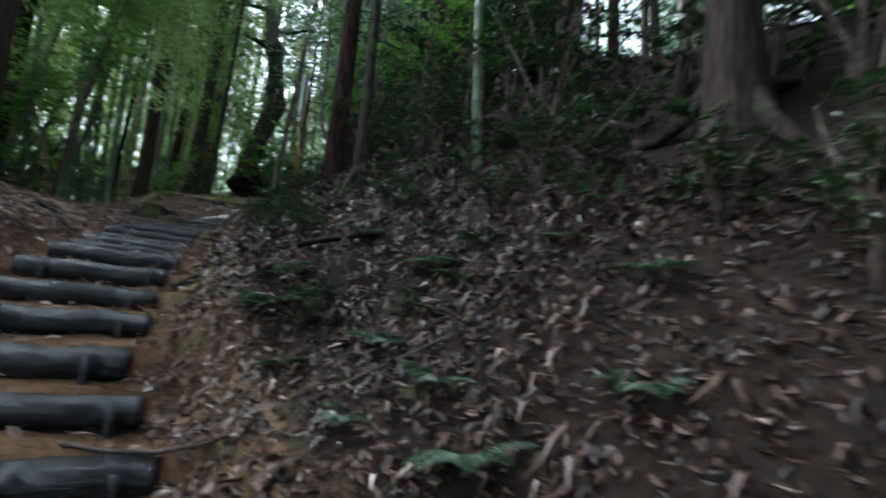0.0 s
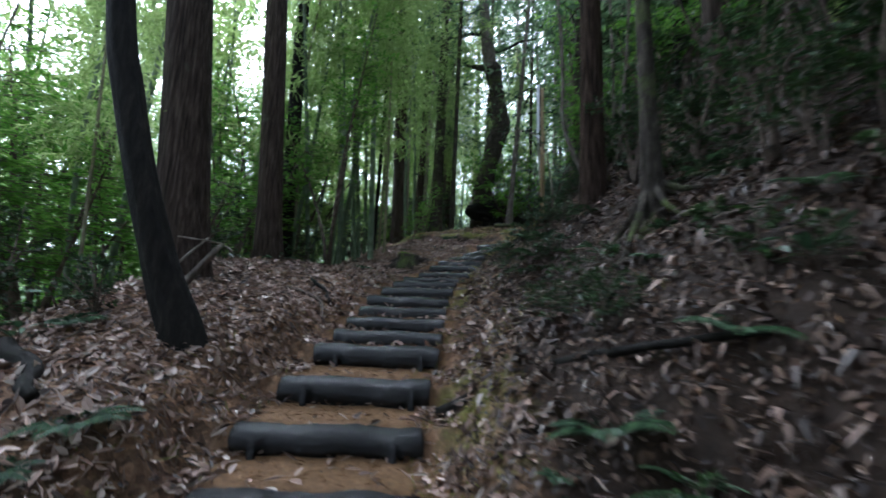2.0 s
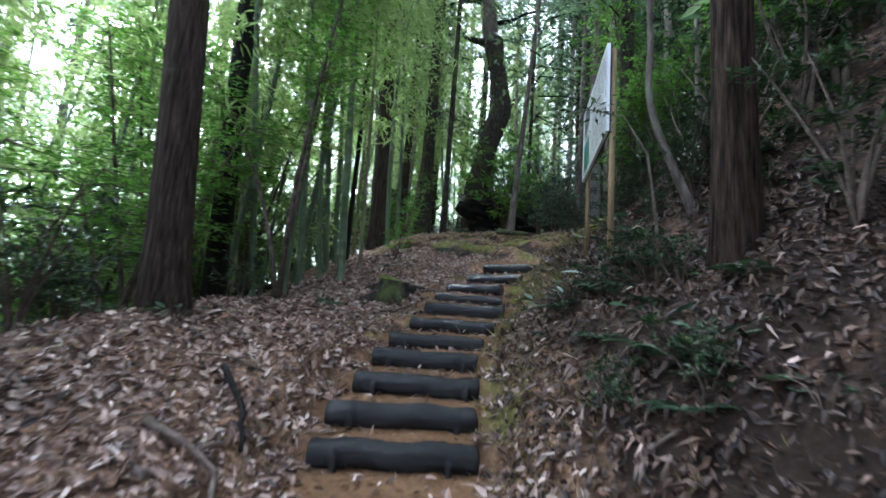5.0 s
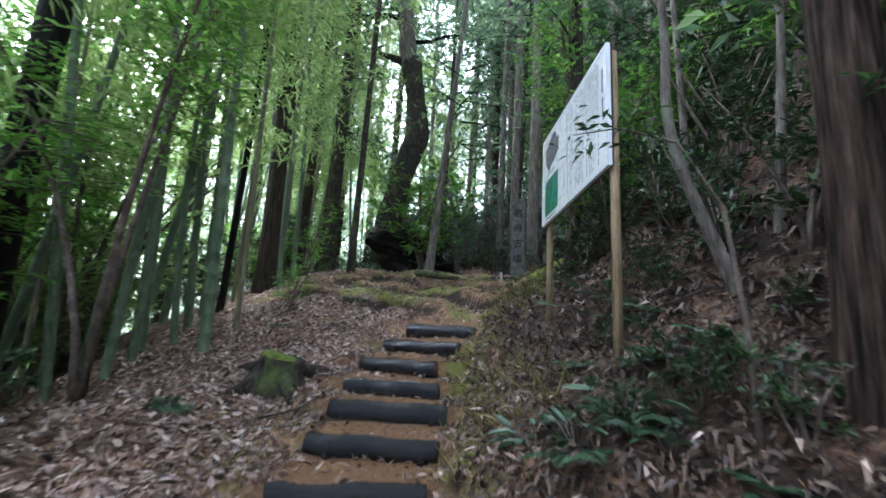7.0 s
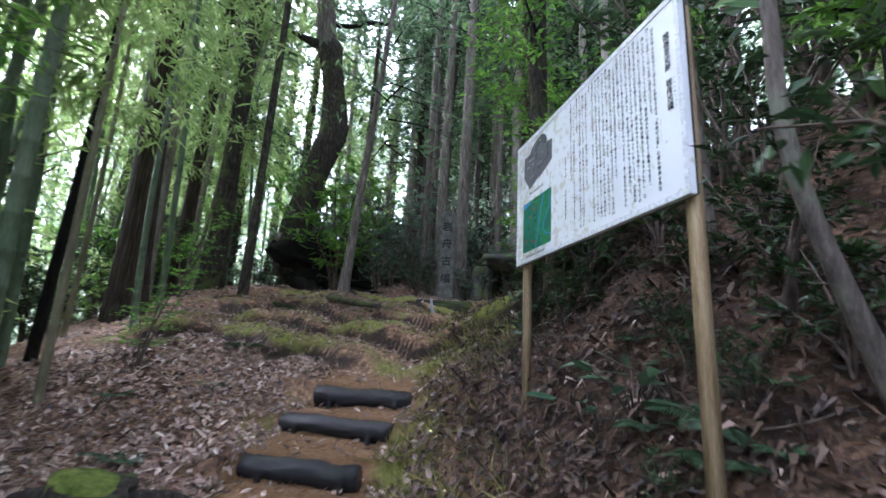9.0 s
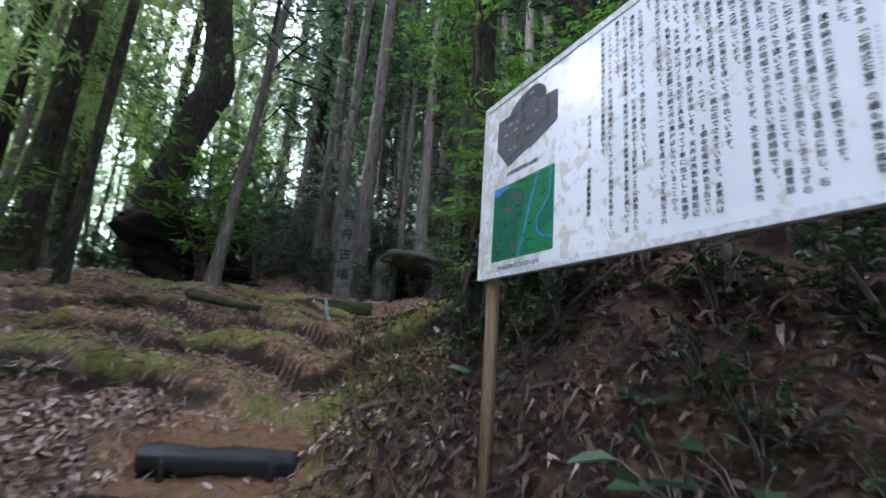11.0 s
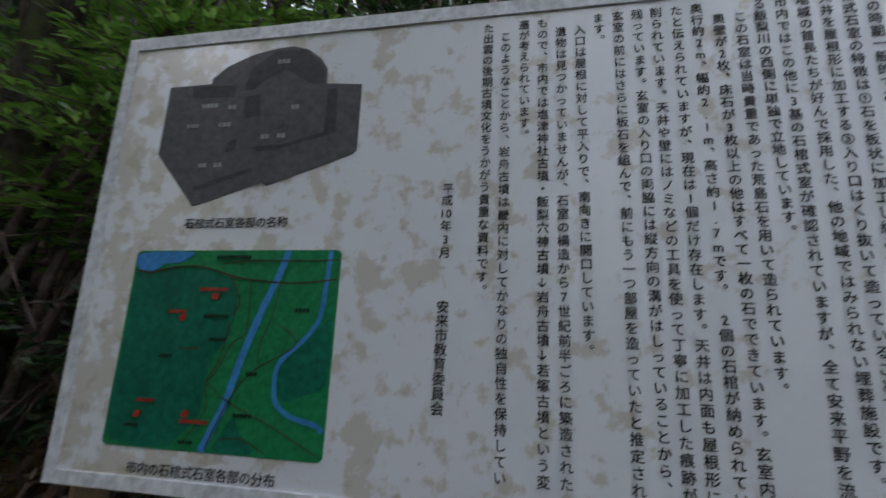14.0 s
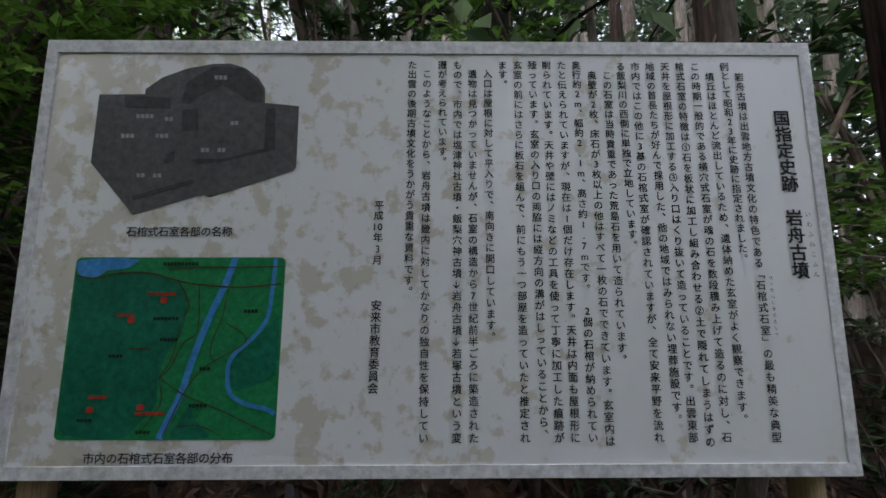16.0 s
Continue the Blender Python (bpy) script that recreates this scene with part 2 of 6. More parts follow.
GRASS = leaf_material("yellow_grass", [(0, (0.08, 0.09, 0.02)), (0.5, (0.20, 0.19, 0.05)), (1, (0.34, 0.29, 0.11))], 0.7, 0.3)

# ---- the lie of the land ----
# log steps from the lowest up: left end, right end, top
STEPS = [
    (-1.20, 2.30, -0.45, 2.80, 1.48), (-1.52, 2.45, -0.74, 3.00, 1.68), (-1.74, 2.70, -1.02, 3.18, 1.88),
    (-1.89, 2.94, -1.20, 3.49, 2.07), (-2.21, 3.29, -1.50, 3.86, 2.24), (-2.48, 3.72, -1.75, 4.23, 2.43),
    (-2.74, 4.16, -2.03, 4.68, 2.61), (-2.99, 4.54, -2.30, 5.08, 2.71), (-3.25, 4.91, -2.56, 5.44, 2.83),
    (-3.62, 5.42, -2.93, 5.95, 2.955), (-3.82, 5.71, -3.13, 6.27, 3.09), (-3.99, 6.11, -3.26, 6.54, 3.23),
    (-4.26, 6.59, -3.52, 6.97, 3.36), (-4.48, 7.04, -3.76, 7.52, 3.47), (-4.72, 7.69, -3.87, 7.97, 3.62),
    (-4.84, 8.14, -4.01, 8.44, 3.80), (-4.99, 8.57, -4.24, 8.84, 3.935), (-5.20, 9.19, -4.40, 9.14, 4.11),
    (-5.30, 9.85, -4.36, 9.70, 4.31), (-5.16, 10.12, -4.32, 10.15, 4.515)]
LINE = np.array(
    [(14, -14, -6.5), (5.0, -3.8, -1.6), (1.6, -0.3, 0.0), (0.4, 1.1, 0.75), (-0.45, 2.05, 1.22)]
    + [((a + c) / 2, (b + d) / 2, z - 0.03) for a, b, c, d, z in STEPS]
    + [(-4.75, 10.6, 4.66), (-4.85, 11.6, 4.98), (-5.0, 13.3, 5.42), (-5.4, 16, 5.95), (-5.8, 20, 6.35), (-6, 40, 7.0), (-6, 400, 10)])
N_LOW = 5


def smooth(e0, e1, v):
    k = np.clip((v - e0) / (e1 - e0), 0, 1)
    return k * k * (3 - 2 * k)


def along(x, y):
    """Nearest place on the path's centre line: index + fraction, signed distance (right is plus), height of the line."""
    x, y = np.asarray(x, float), np.asarray(y, float)
    best = np.full(x.shape, 1e18)
    s, d, z, zs, ws = (np.zeros(x.shape) for _ in range(5))
    for i in range(len(LINE) - 1):
        a, b = LINE[i], LINE[i + 1]
        ux, uy = b[0] - a[0], b[1] - a[1]
        ll = ux * ux + uy * uy
        k = np.clip(((x - a[0]) * ux + (y - a[1]) * uy) / ll, 0, 1)
        px, py = a[0] + k * ux, a[1] + k * uy
        r2 = (x - px) ** 2 + (y - py) ** 2
        side = np.where(ux * (y - a[1]) - uy * (x - a[0]) < 0, 1.0, -1.0)
        m = r2 < best
        best = np.where(m, r2, best)
        s = np.where(m, i + k, s)
        d = np.where(m, side * np.sqrt(r2), d)
        z = np.where(m, a[2] + k * (b[2] - a[2]), z)
        w = math.sqrt(ll) / (r2 + 0.02) ** 3
        zs, ws = zs + w * (a[2] + k * (b[2] - a[2])), ws + w
    # away from the path its height is a blend of the near stretches, so that the slopes have no seams
    f = smooth(0.5, 1.0, np.abs(d))
    return s, d, z * (1 - f) + f * zs / ws


WAVES = [(f * math.cos(a), f * math.sin(a), p, f) for f, a, p in
         [(random.uniform(0.8, 1.2) * q, random.uniform(0, 6.28), random.uniform(0, 6.28)) for q in (0.5, 0.9, 1.6, 2.7, 4.5, 7.5, 12, 19) for _ in range(4)]]


def rough(x, y):
    v = 0
    for a, b, p, f in WAVES:
        v = v + np.sin(a * x + b * y + p + 1.3 * np.sin(0.6 * (b * x - a * y) + p)) / (4 * f ** 0.85)
    return v


def terraces(x, y):
    """Low mossy ledges across the head of the path: the height that they add, and where their mossy tops and earthy faces lie."""
    q = y + 0.30 * np.sin(1.3 * x + 0.5) + 0.13 * np.sin(3.9 * x) + 0.07 * np.sin(8.3 * x + 1)
    add, cap, face = np.zeros(q.shape), np.zeros(q.shape), np.zeros(q.shape)
    for at, rise, deep in ((10.6, 0.20, 0.6), (11.5, 0.22, 0.65), (12.5, 0.18, 0.6), (13.6, 0.09, 0.55), (14.8, 0.06, 0.5)):
        add = add + rise * (smooth(at - 0.06, at + 0.06, q) - smooth(at + 0.1, at + 0.9, q))
        # bare soil faces, coloured dark in place of the shade below each ledge
        face = np.maximum(face, smooth(at - 0.16, at - 0.06, q) * smooth(at + 0.07, at + 0.0, q))
        cap = np.maximum(cap, smooth(at - 0.05, at + 0.06, q) * smooth(at + deep + 0.2, at + deep - 0.15, q))
    return add, cap, face


def height(x, y):
    x, y = np.asarray(x, float), np.asarray(y, float)
    s, d, z = along(x, y)
    top = N_LOW + len(STEPS)
    # the bank on the right, lower towards the plateau
    kr = 1 - 0.72 * smooth(top + 0.2, top + 3.0, s) + 0.35 * smooth(13, 7, s)
    right = np.interp(d, [0, 0.5, 0.75, 1.5, 2.0, 2.5, 4.5, 8, 30, 400], [0, 0.0, 0.10, 0.48, 0.88, 1.32, 2.9, 3.9, 5.5, 9]) * kr
    # the shoulder on the left, which falls away down the valley side
    hi = smooth(N_LOW + 9, N_LOW + 16, s)
    brow = smooth(N_LOW + 13, N_LOW + 19, s)
    low = np.interp(-d, [0, 0.5, 1.2, 2.0, 400], [0, 0.03, 0.28, 0.42, 0.42])
    flat = np.interp(-d, [0, 0.5, 1.2, 2.0, 400], [0, 0.02, 0.06, 0.12, 0.12])
    steep = np.interp(-d, [0, 2.3, 3.2, 4.2, 8, 20, 60, 400], [0, 0, -0.55, -1.5, -4.2, -7.5, -10, -14])
    gentle = np.interp(-d, [0, 3.6, 4.6, 6, 10, 20, 60, 400], [0, 0, -0.2, -0.9, -2.7, -5.5, -9, -13])
    h = z + np.where(d > 0, right, low * (1 - hi) + flat * hi + steep * (1 - brow) + gentle * brow)
    off = smooth(0.35, 1.0, np.abs(d))
    near = smooth(60, 15, np.hypot(x + 3, y - 7))
    h = h + rough(x, y) * (0.03 + 0.11 * off) * near
    # mossy ledges and hummocks at the head of the path
    ledge = terraces(x, y)[0] + rough(2.3 * x, 2.7 * y) * 0.10
    h = h + ledge * smooth(top - 0.3, top + 0.3, s) * near * smooth(4.5, 2.5, np.abs(d))
    # treads: nearly level behind each log, with a drop at its face
    i = np.clip(np.floor(s).astype(int), N_LOW - 1, top - 2)
    k = np.clip(s - i, 0, 1)
    za, zb = LINE[i][..., 2], LINE[i + 1][..., 2]
    tread = za + 0.015 + k * np.clip(zb - za - 0.13, 0.005, 1) + rough(3 * x, 3 * y) * 0.012
    tread = np.where(k > 0.8, np.minimum(tread, zb - 0.10), tread)
    on = smooth(0.85, 0.56, np.abs(d)) * (s > N_LOW - 1) * (s < top - 1)
    h = h * (1 - on) + tread * on
    # the ground stops short of each log's face and ends
    for ax, ay, bx, by, zt in STEPS:
        w = math.hypot(bx - ax, by - ay)
        ux, uy = (bx - ax) / w, (by - ay) / w
        px, py = x - (ax + bx) / 2, y - (ay + by) / 2
        a, q = np.abs(px * ux + py * uy), py * ux - px * uy
        cap = zt - 0.15 + 2.0 * np.maximum(0, a - w / 2 - 0.05) + 2.0 * np.maximum(0, -q - 0.17) + 2.2 * np.maximum(0, q + 0.03)
        h = np.minimum(h, cap)
    return h

# ---- building kit ----
def mesh_of(name, verts, faces, mat, smoothed=True):
    me = bpy.data.meshes.new(name)
    if isinstance(verts, np.ndarray):
        verts = verts.tolist()
    if isinstance(faces, np.ndarray):
        faces = faces.tolist()
    me.from_pydata(verts, [], faces)
    if smoothed:
        me.polygons.foreach_set("use_smooth", [True] * len(me.polygons))
    me.materials.append(mat)
    return me


def holder(name, place, label, category, group="", turn=0.0):
    ob = new(name)
    ob.empty_display_size = 0.1
    ob.matrix_basis = pose(*place, 0, 0, turn)
    return tagged(ob, label, category, group)


def part(name, me, parent, label="", m=None):
    ob = new(name, me)
    ob.parent = parent
    if m is not None:
        ob.matrix_basis = m
    return tagged(ob, label)


def tube(points, radii, sides=12, lumps=0.0, ribs=0, seed=0, caps=True, jitter=0.0):
    """A tube through points; lumps: unevenness of its radius; ribs: ridges of bark or roots round it."""
    rnd = random.Random(seed)
    ph = [rnd.uniform(0, 6.28) for _ in range(8)]
    pts = [Vector(p) for p in points]
    verts, faces = [], []
    ref = Vector((0.31, 0.95, 0.05))
    for i, p in enumerate(pts):
        d = (pts[min(i + 1, len(pts) - 1)] - pts[max(i - 1, 0)]).normalized()
        u = d.cross(ref)
        if u.length < 0.1:
            u = d.cross(Vector((1, 0, 0)))
        u.normalize()
        w = d.cross(u)
        for k in range(sides):
            a = 2 * math.pi * k / sides
            f = 1 + lumps * (math.sin(2 * a + ph[0] + 0.4 * i) + 0.7 * math.sin(3 * a + ph[1] - 0.3 * i) + 0.6 * math.sin(5 * a + ph[2] + 0.9 * i)) * 0.5
            if ribs:
                f += lumps * (0.5 * math.sin(ribs * a + ph[3] + 0.25 * math.sin(0.8 * i)) + 0.4 * math.sin((ribs * 2 + 1) * a + ph[4] + 0.6 * math.sin(0.5 * i + ph[5])))
            f += jitter * rnd.uniform(-1, 1)
            verts.append(p + (u * math.cos(a) + w * math.sin(a)) * radii[i] * f)
    for i in range(len(pts) - 1):
        for k in range(sides):
            a, b = i * sides + k, i * sides + (k + 1) % sides
            faces.append((a, b, b + sides, a + sides))
    if caps:
        faces.append(tuple(range(sides))[::-1])
        faces.append(tuple(range((len(pts) - 1) * sides, len(pts) * sides)))
    return [tuple(v) for v in verts], faces


def joined(*pieces):
    verts, faces = [], []
    for v, f in pieces:
        o = len(verts)
        verts += list(v)
        faces += [tuple(i + o for i in q) for q in f]
    return verts, faces


def box(x0, y0, z0, x1, y1, z1, bevel=0.0):
    bm = bmesh.new()
    bmesh.ops.create_cube(bm, size=1, matrix=Matrix.Translation(((x0 + x1) / 2, (y0 + y1) / 2, (z0 + z1) / 2)) @ Matrix.Diagonal((x1 - x0, y1 - y0, z1 - z0, 1)))
    if bevel:
        bmesh.ops.bevel(bm, geom=bm.edges[:], offset=bevel, segments=2, affect="EDGES")
    v = [tuple(q.co) for q in bm.verts]
    f = [tuple(q.index for q in face.verts) for face in bm.faces]
    bm.free()
    return v, f


def unit(a):
    return a / np.maximum(np.linalg.norm(a, axis=1, keepdims=True), 1e-9)


def leaves(P, D, N, L, W, bend=0.15):
    """Many single leaves: foot P, way D, upper side N, length L, width W; each folded along its rib."""
    n = len(P)
    D = unit(D)
    S = unit(np.cross(D, N))
    U = np.cross(S, D)
    L, W = np.broadcast_to(L, n)[:, None], np.broadcast_to(W, n)[:, None]
    V = np.stack([P, P + D * L * 0.45 + S * W / 2 + U * bend * W, P + D * L - U * L * 0.12, P + D * L * 0.45 - S * W / 2 + U * bend * W], 1).reshape(-1, 3)
    k = np.arange(n)[:, None] * 4
    Fc = np.concatenate([k + [0, 1, 2], k + [0, 2, 3]], 1).reshape(-1, 3)
    return V, Fc


def round_leaves(P, D, N, L, W, bend=0.2):
    """Like leaves(), with a fuller outline."""
    n = len(P)
    D = unit(D)
    S = unit(np.cross(D, N))
    U = np.cross(S, D)
    L, W = np.broadcast_to(L, n)[:, None], np.broadcast_to(W, n)[:, None]
    curl = np.random.default_rng(n).uniform(-0.25, 0.25, (n, 1))
    up = U * bend * W
    V = np.stack([P, P + D * L * 0.3 + S * W * 0.46 + up, P + D * L * 0.68 + S * W * 0.36 + up + U * curl * L * 0.5, P + D * L + U * curl * L,
                  P + D * L * 0.68 - S * W * 0.36 + up * 0.6 + U * curl * L * 0.5, P + D * L * 0.3 - S * W * 0.46 + up * 0.6], 1).reshape(-1, 3)
    k = np.arange(n)[:, None] * 6
    return V, np.concatenate([k + [0, 1, 2], k + [0, 2, 3], k + [0, 3, 4], k + [0, 4, 5]], 1).reshape(-1, 3)


def g(x, y):
    return float(height(np.array([x]), np.array([y]))[0])


# ---- ground ----
def ground():
    def axis(lo, hi, step, far):
        a = list(np.arange(lo, hi, step))
        w, up, dn = step, a[-1], a[0]
        while up < far:
            w *= 1.22
            up += w
            dn -= w
            a = [dn] + a + [up]
        return np.array(a)
    xs, ys = axis(-8.5, 3.5, 0.07, 400), axis(0.0, 15.5, 0.07, 400)
    X, Y = np.meshgrid(xs, ys, indexing="ij")
    Z = height(X, Y)
    nx, ny = X.shape
    V = np.stack([X, Y, Z], -1).reshape(-1, 3)
    i = (np.arange(nx - 1)[:, None] * ny + np.arange(ny - 1)[None]).reshape(-1, 1)
    me = mesh_of("ground", V, np.concatenate([i, i + ny, i + ny + 1, i + 1], 1), FLOOR)
    s, d, _ = along(V[:, 0], V[:, 1])
    top = N_LOW + len(STEPS)
    soil = 1.5 * smooth(0.75, 0.35, np.abs(d)) * smooth(top + 0.3, top - 0.9, s)
    patch = smooth(-0.25, 0.35, np.sin(2.1 * V[:, 0] + 1.3 * np.sin(1.6 * V[:, 1])) * np.sin(2.7 * V[:, 1] + 1.1 * np.sin(1.9 * V[:, 0])))
    moss = (smooth(0.35, 0.6, np.abs(d)) * smooth(1.15, 0.7, np.abs(d)) * np.where(d > 0, 0.3 + 0.55 * patch + 0.4 * smooth(N_LOW + 9, N_LOW + 13, s), 0.15 + 0.3 * patch + 0.3 * smooth(N_LOW + 10, N_LOW + 14, s)) * smooth(top + 0.6, top - 0.8, s)
            + (0.1 + 1.25 * terraces(V[:, 0], V[:, 1])[1] * (0.35 + 0.65 * patch)) * smooth(top - 1, top + 0.4, s) * smooth(top + 4, top + 3, s) * smooth(3.6, 2.2, np.abs(d + 0.6))
            + 0.3 * smooth(0.5, 0.9, d) * smooth(2.6, 1.4, d) * smooth(13, 8, s))
    # dark soil with painted shade: bank, valley side, wood floor, ledge faces
    shaded_humus = smooth(0.7, 1.15, d) * smooth(top + 2.5, top + 1, s) * (1.0 + 0.4 * smooth(20, 9, s)) + 1.2 * smooth(3.0, 4.2, -d) * smooth(top + 1, top - 4, s) + 1.2 * smooth(4.5, 6, -d) + 0.55 * smooth(top + 2.2, top + 4, s) + 1.6 * terraces(V[:, 0], V[:, 1])[2] * smooth(top - 0.3, top + 0.2, s) * smooth(3.6, 2.6, np.abs(d))
    for name, values in (("shaded_humus", shaded_humus), ("soil", soil), ("moss", np.clip(moss, 0, 1.3))):
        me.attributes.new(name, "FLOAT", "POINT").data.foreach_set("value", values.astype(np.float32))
    return tagged(new("ground", me), "brown forest floor of leaf litter, soil and moss on a hillside", "ground", kind="structure")


ground()


# ---- log steps ----
def log_step(i, ax, ay, bx, by, z):
    rnd = random.Random(i)
    a, b = Vector((ax, ay, z)), Vector((bx, by, z))
    mid, w = (a + b) / 2, (b - a).length
    r = 0.082 + rnd.uniform(-0.006, 0.008)
    turn = math.degrees(math.atan2(by - ay, bx - ax))
    step = holder("log_step", (mid.x, mid.y, z), "wet black log edging a soil step, held by stakes", "step", "log steps up the path", turn)
    n = 44
    pts = [(-w / 2 - 0.03 + (w + 0.06) * k / n, 0.010 * math.sin(k * 0.35 + i), -r + 0.006 * math.sin(k * 0.25 + 2 * i)) for k in range(n + 1)]
    v, f = tube(pts, [r * (1 + 0.02 * math.sin(k * 0.55 + i) + 0.012 * math.sin(k * 1.45 + 3 * i)) * (0.93 if k in (0, n) else 1) for k in range(n + 1)], 36, 0.03, 9, i, True, 0.05)
    part("log", mesh_of("log", v, f, LOG), step)
    lower, lf = tube([(p[0], p[1] - 0.012, -2.0 * r - 0.035) for p in pts[1:-1:4]], [r * 0.72] * len(pts[1:-1:4]), 14, 0.05, 5, i + 50)
    part("lower_log", mesh_of("lower_log", lower, lf, LOG), step)
    for k, x in enumerate((-w * 0.36 + rnd.uniform(-0.05, 0.05), w * 0.40 + rnd.uniform(-0.06, 0.03))):
        sv, sf = tube([(x, -r - 0.012, -0.50), (x, -r - 0.010, -0.1), (x + 0.004, -r - 0.006, -0.04 + rnd.uniform(-0.03, 0.02))], [0.022, 0.023, 0.022], 10, 0.05, 3, i + k)
        part("stake", mesh_of("stake", sv, sf, LOG), step)


for i, row in enumerate(STEPS):
    log_step(i, *row)


# ---- trees ----
def bent(x, y, top, lean=(0, 0), curve=(0, 0), n=24, foot=0.35):
    """Points of a trunk from under the ground to top metres, leaning and curving."""
    z0 = g(x, y) - foot
    out = []
    for k in range(n + 1):
        h = (top + foot) * (k / n) ** 1.35
        q = h / (top + foot)
        out.append((lean[0] * h + curve[0] * math.sin(q * math.pi) * 1.0, lean[1] * h + curve[1] * math.sin(q * math.pi), h - foot))
    return z0 + foot, out


def trunk_radii(pts, r, top_r, flare, reach=0.5):
    hi = pts[-1][2]
    return [(r + (top_r - r) * max(p[2], 0) / hi) * (1 + flare * math.exp(-max(p[2] + 0.1, 0) / reach)) for p in pts]


def conifer_crown(low, high, radius, n_branch, per, seed, size=0.16, droop=0.25):
    rg = np.random.default_rng(seed)
    P, D = [], []
    sticks = []
    for _ in range(n_branch):
        h = low + (high - low) * rg.random() ** 0.8
        a = rg.random() * 6.283
        q = (h - low) / (high - low)
        ln = radius * (1 - 0.75 * q) * rg.uniform(0.6, 1.1)
        way = np.array([math.cos(a), math.sin(a), 0.15])
        t = rg.uniform(0.2, 1, per)
        base = np.array([0, 0, h]) + way * (ln * t)[:, None] + np.stack([0 * t, 0 * t, -droop * ln * t * t], 1)
        base += rg.normal(0, 0.07 + 0.09 * ln * 0.5, base.shape)
        P.append(base)
        D.append(way + rg.normal(0, 0.75, (per, 3)) + [0, 0, -0.25])
        if ln > 0.5:
            sticks.append(tube([(0, 0, h), tuple(way * ln * 0.5 + [0, 0, h - droop * ln * 0.25]), tuple(way * ln + [0, 0, h - droop * ln])], [0.022, 0.012, 0.004], 4, caps=False))
    P, D = np.concatenate(P), np.concatenate(D)
    N = rg.normal(0, 0.6, P.shape) + [0, 0, 1]
    V, Fc = leaves(P, D, N, rg.uniform(0.6, 1.3, len(P)) * size, rg.uniform(0.25, 0.4, len(P)) * size)
    return (V, Fc), joined(*sticks) if sticks else None


def crown_meshes(kind, variants):
    out = []
    for args in variants:
        (V, Fc), sticks = conifer_crown(*args)
        out.append((mesh_of(kind, V, Fc, LEAF_CEDAR, False), mesh_of("branches", *sticks, BARK_DARK)))
    return out


CROWNS = crown_meshes("crown", [(4.5, 15, 2.2, 72, 20, 1, 0.26), (5.5, 16, 2.0, 70, 20, 2, 0.26), (4.0, 14, 2.0, 76, 20, 3, 0.26), (6.5, 17, 2.1, 70, 20, 4, 0.26)])


def tree(x, y, r, top, bark, label, lean=(0, 0), curve=(0, 0), flare=0.5, crown=None, sides=28, rings=26, lumps=0.05, ribs=9, seed=0, name="cedar_tree", roots=0, group="", line=None):
    z, pts = bent(x, y, top, lean, curve, rings) if line is None else (g(x, y), line)
    ob = holder(name, (x, y, z), label, "tree", group)
    pieces = [tube(pts, trunk_radii(pts, r, r * 0.45, flare), sides, lumps, ribs, seed)]
    rnd = random.Random(seed)
    for k in range(roots):
        a = k * 6.283 / roots + rnd.uniform(-0.4, 0.4)
        path = []
        for q in (0.0, 0.3, 0.6, 1.0, 1.5):
            rx, ry = math.cos(a + 0.3 * q) * (r * 0.6 + q * 0.55), math.sin(a + 0.3 * q) * (r * 0.6 + q * 0.55)
            path.append((rx, ry, g(x + rx, y + ry) - z + 0.32 * (1 - q) ** 2 * (q < 1) - 0.05 * q + 0.02))
        pieces.append(tube(path, [r * 0.5, r * 0.36, r * 0.24, r * 0.15, r * 0.05], 10, 0.1, 3, seed + k))
    part("trunk", mesh_of("trunk", *joined(*pieces), bark), ob)
    if crown is not None:
        leaf, sticks = CROWNS[crown % len(CROWNS)]
        sh = pose(lean[0] * 8, lean[1] * 8, top - 15.5, 0, 0, rnd.uniform(0, 360))
        part("crown", leaf, ob, "", sh)
        tagged(part("branchwork", sticks, ob, "", sh), kind="stuff")
    return ob


# trees beside the path
def swept(points, n=5):
    """A smooth line through the given points."""
    pts = [Vector(p) for p in points]
    out = []
    for i in range(len(pts) - 1):
        a, b, c, d = (pts[max(0, min(len(pts) - 1, i + k))] for k in (-1, 0, 1, 2))
        for k in range(n):
            t = k / n
            out.append(tuple(0.5 * (2 * b + (c - a) * t + (2 * a - 5 * b + 4 * c - d) * t * t + (3 * b - a - 3 * c + d) * t ** 3)))
    return out + [tuple(pts[-1])]


tree(-2.95, 3.26, 0.098, 11, BARK_DARK, "slender dark wet trunk leaning outwards above the path", (-0.12, -0.1), (0.0, 0.0), 0.35, None, 30, 26, 0.06, 7, 11, "leaning_tree",
     line=swept([(0.12, 0.1, -0.4), (0, 0, 0), (-0.14, -0.12, 0.42), (-0.29, -0.25, 1.0), (-0.42, -0.36, 1.6), (-0.52, -0.46, 2.25), (-0.72, -0.62, 4.2), (-0.95, -0.8, 7), (-1.2, -1.0, 11)]))
tree(-4.42, 3.86, 0.225, 19, BARK_RED, "large cedar with fibrous red-brown bark", (-0.085, -0.055), (0, 0), 0.25, 0, 40, 26, 0.045, 11, 12)
tree(-5.62, 5.48, 0.17, 19, BARK_RED, "red-brown cedar with a flared foot", (-0.07, -0.03), (0, 0), 0.4, 1, 36, 26, 0.05, 9, 13)
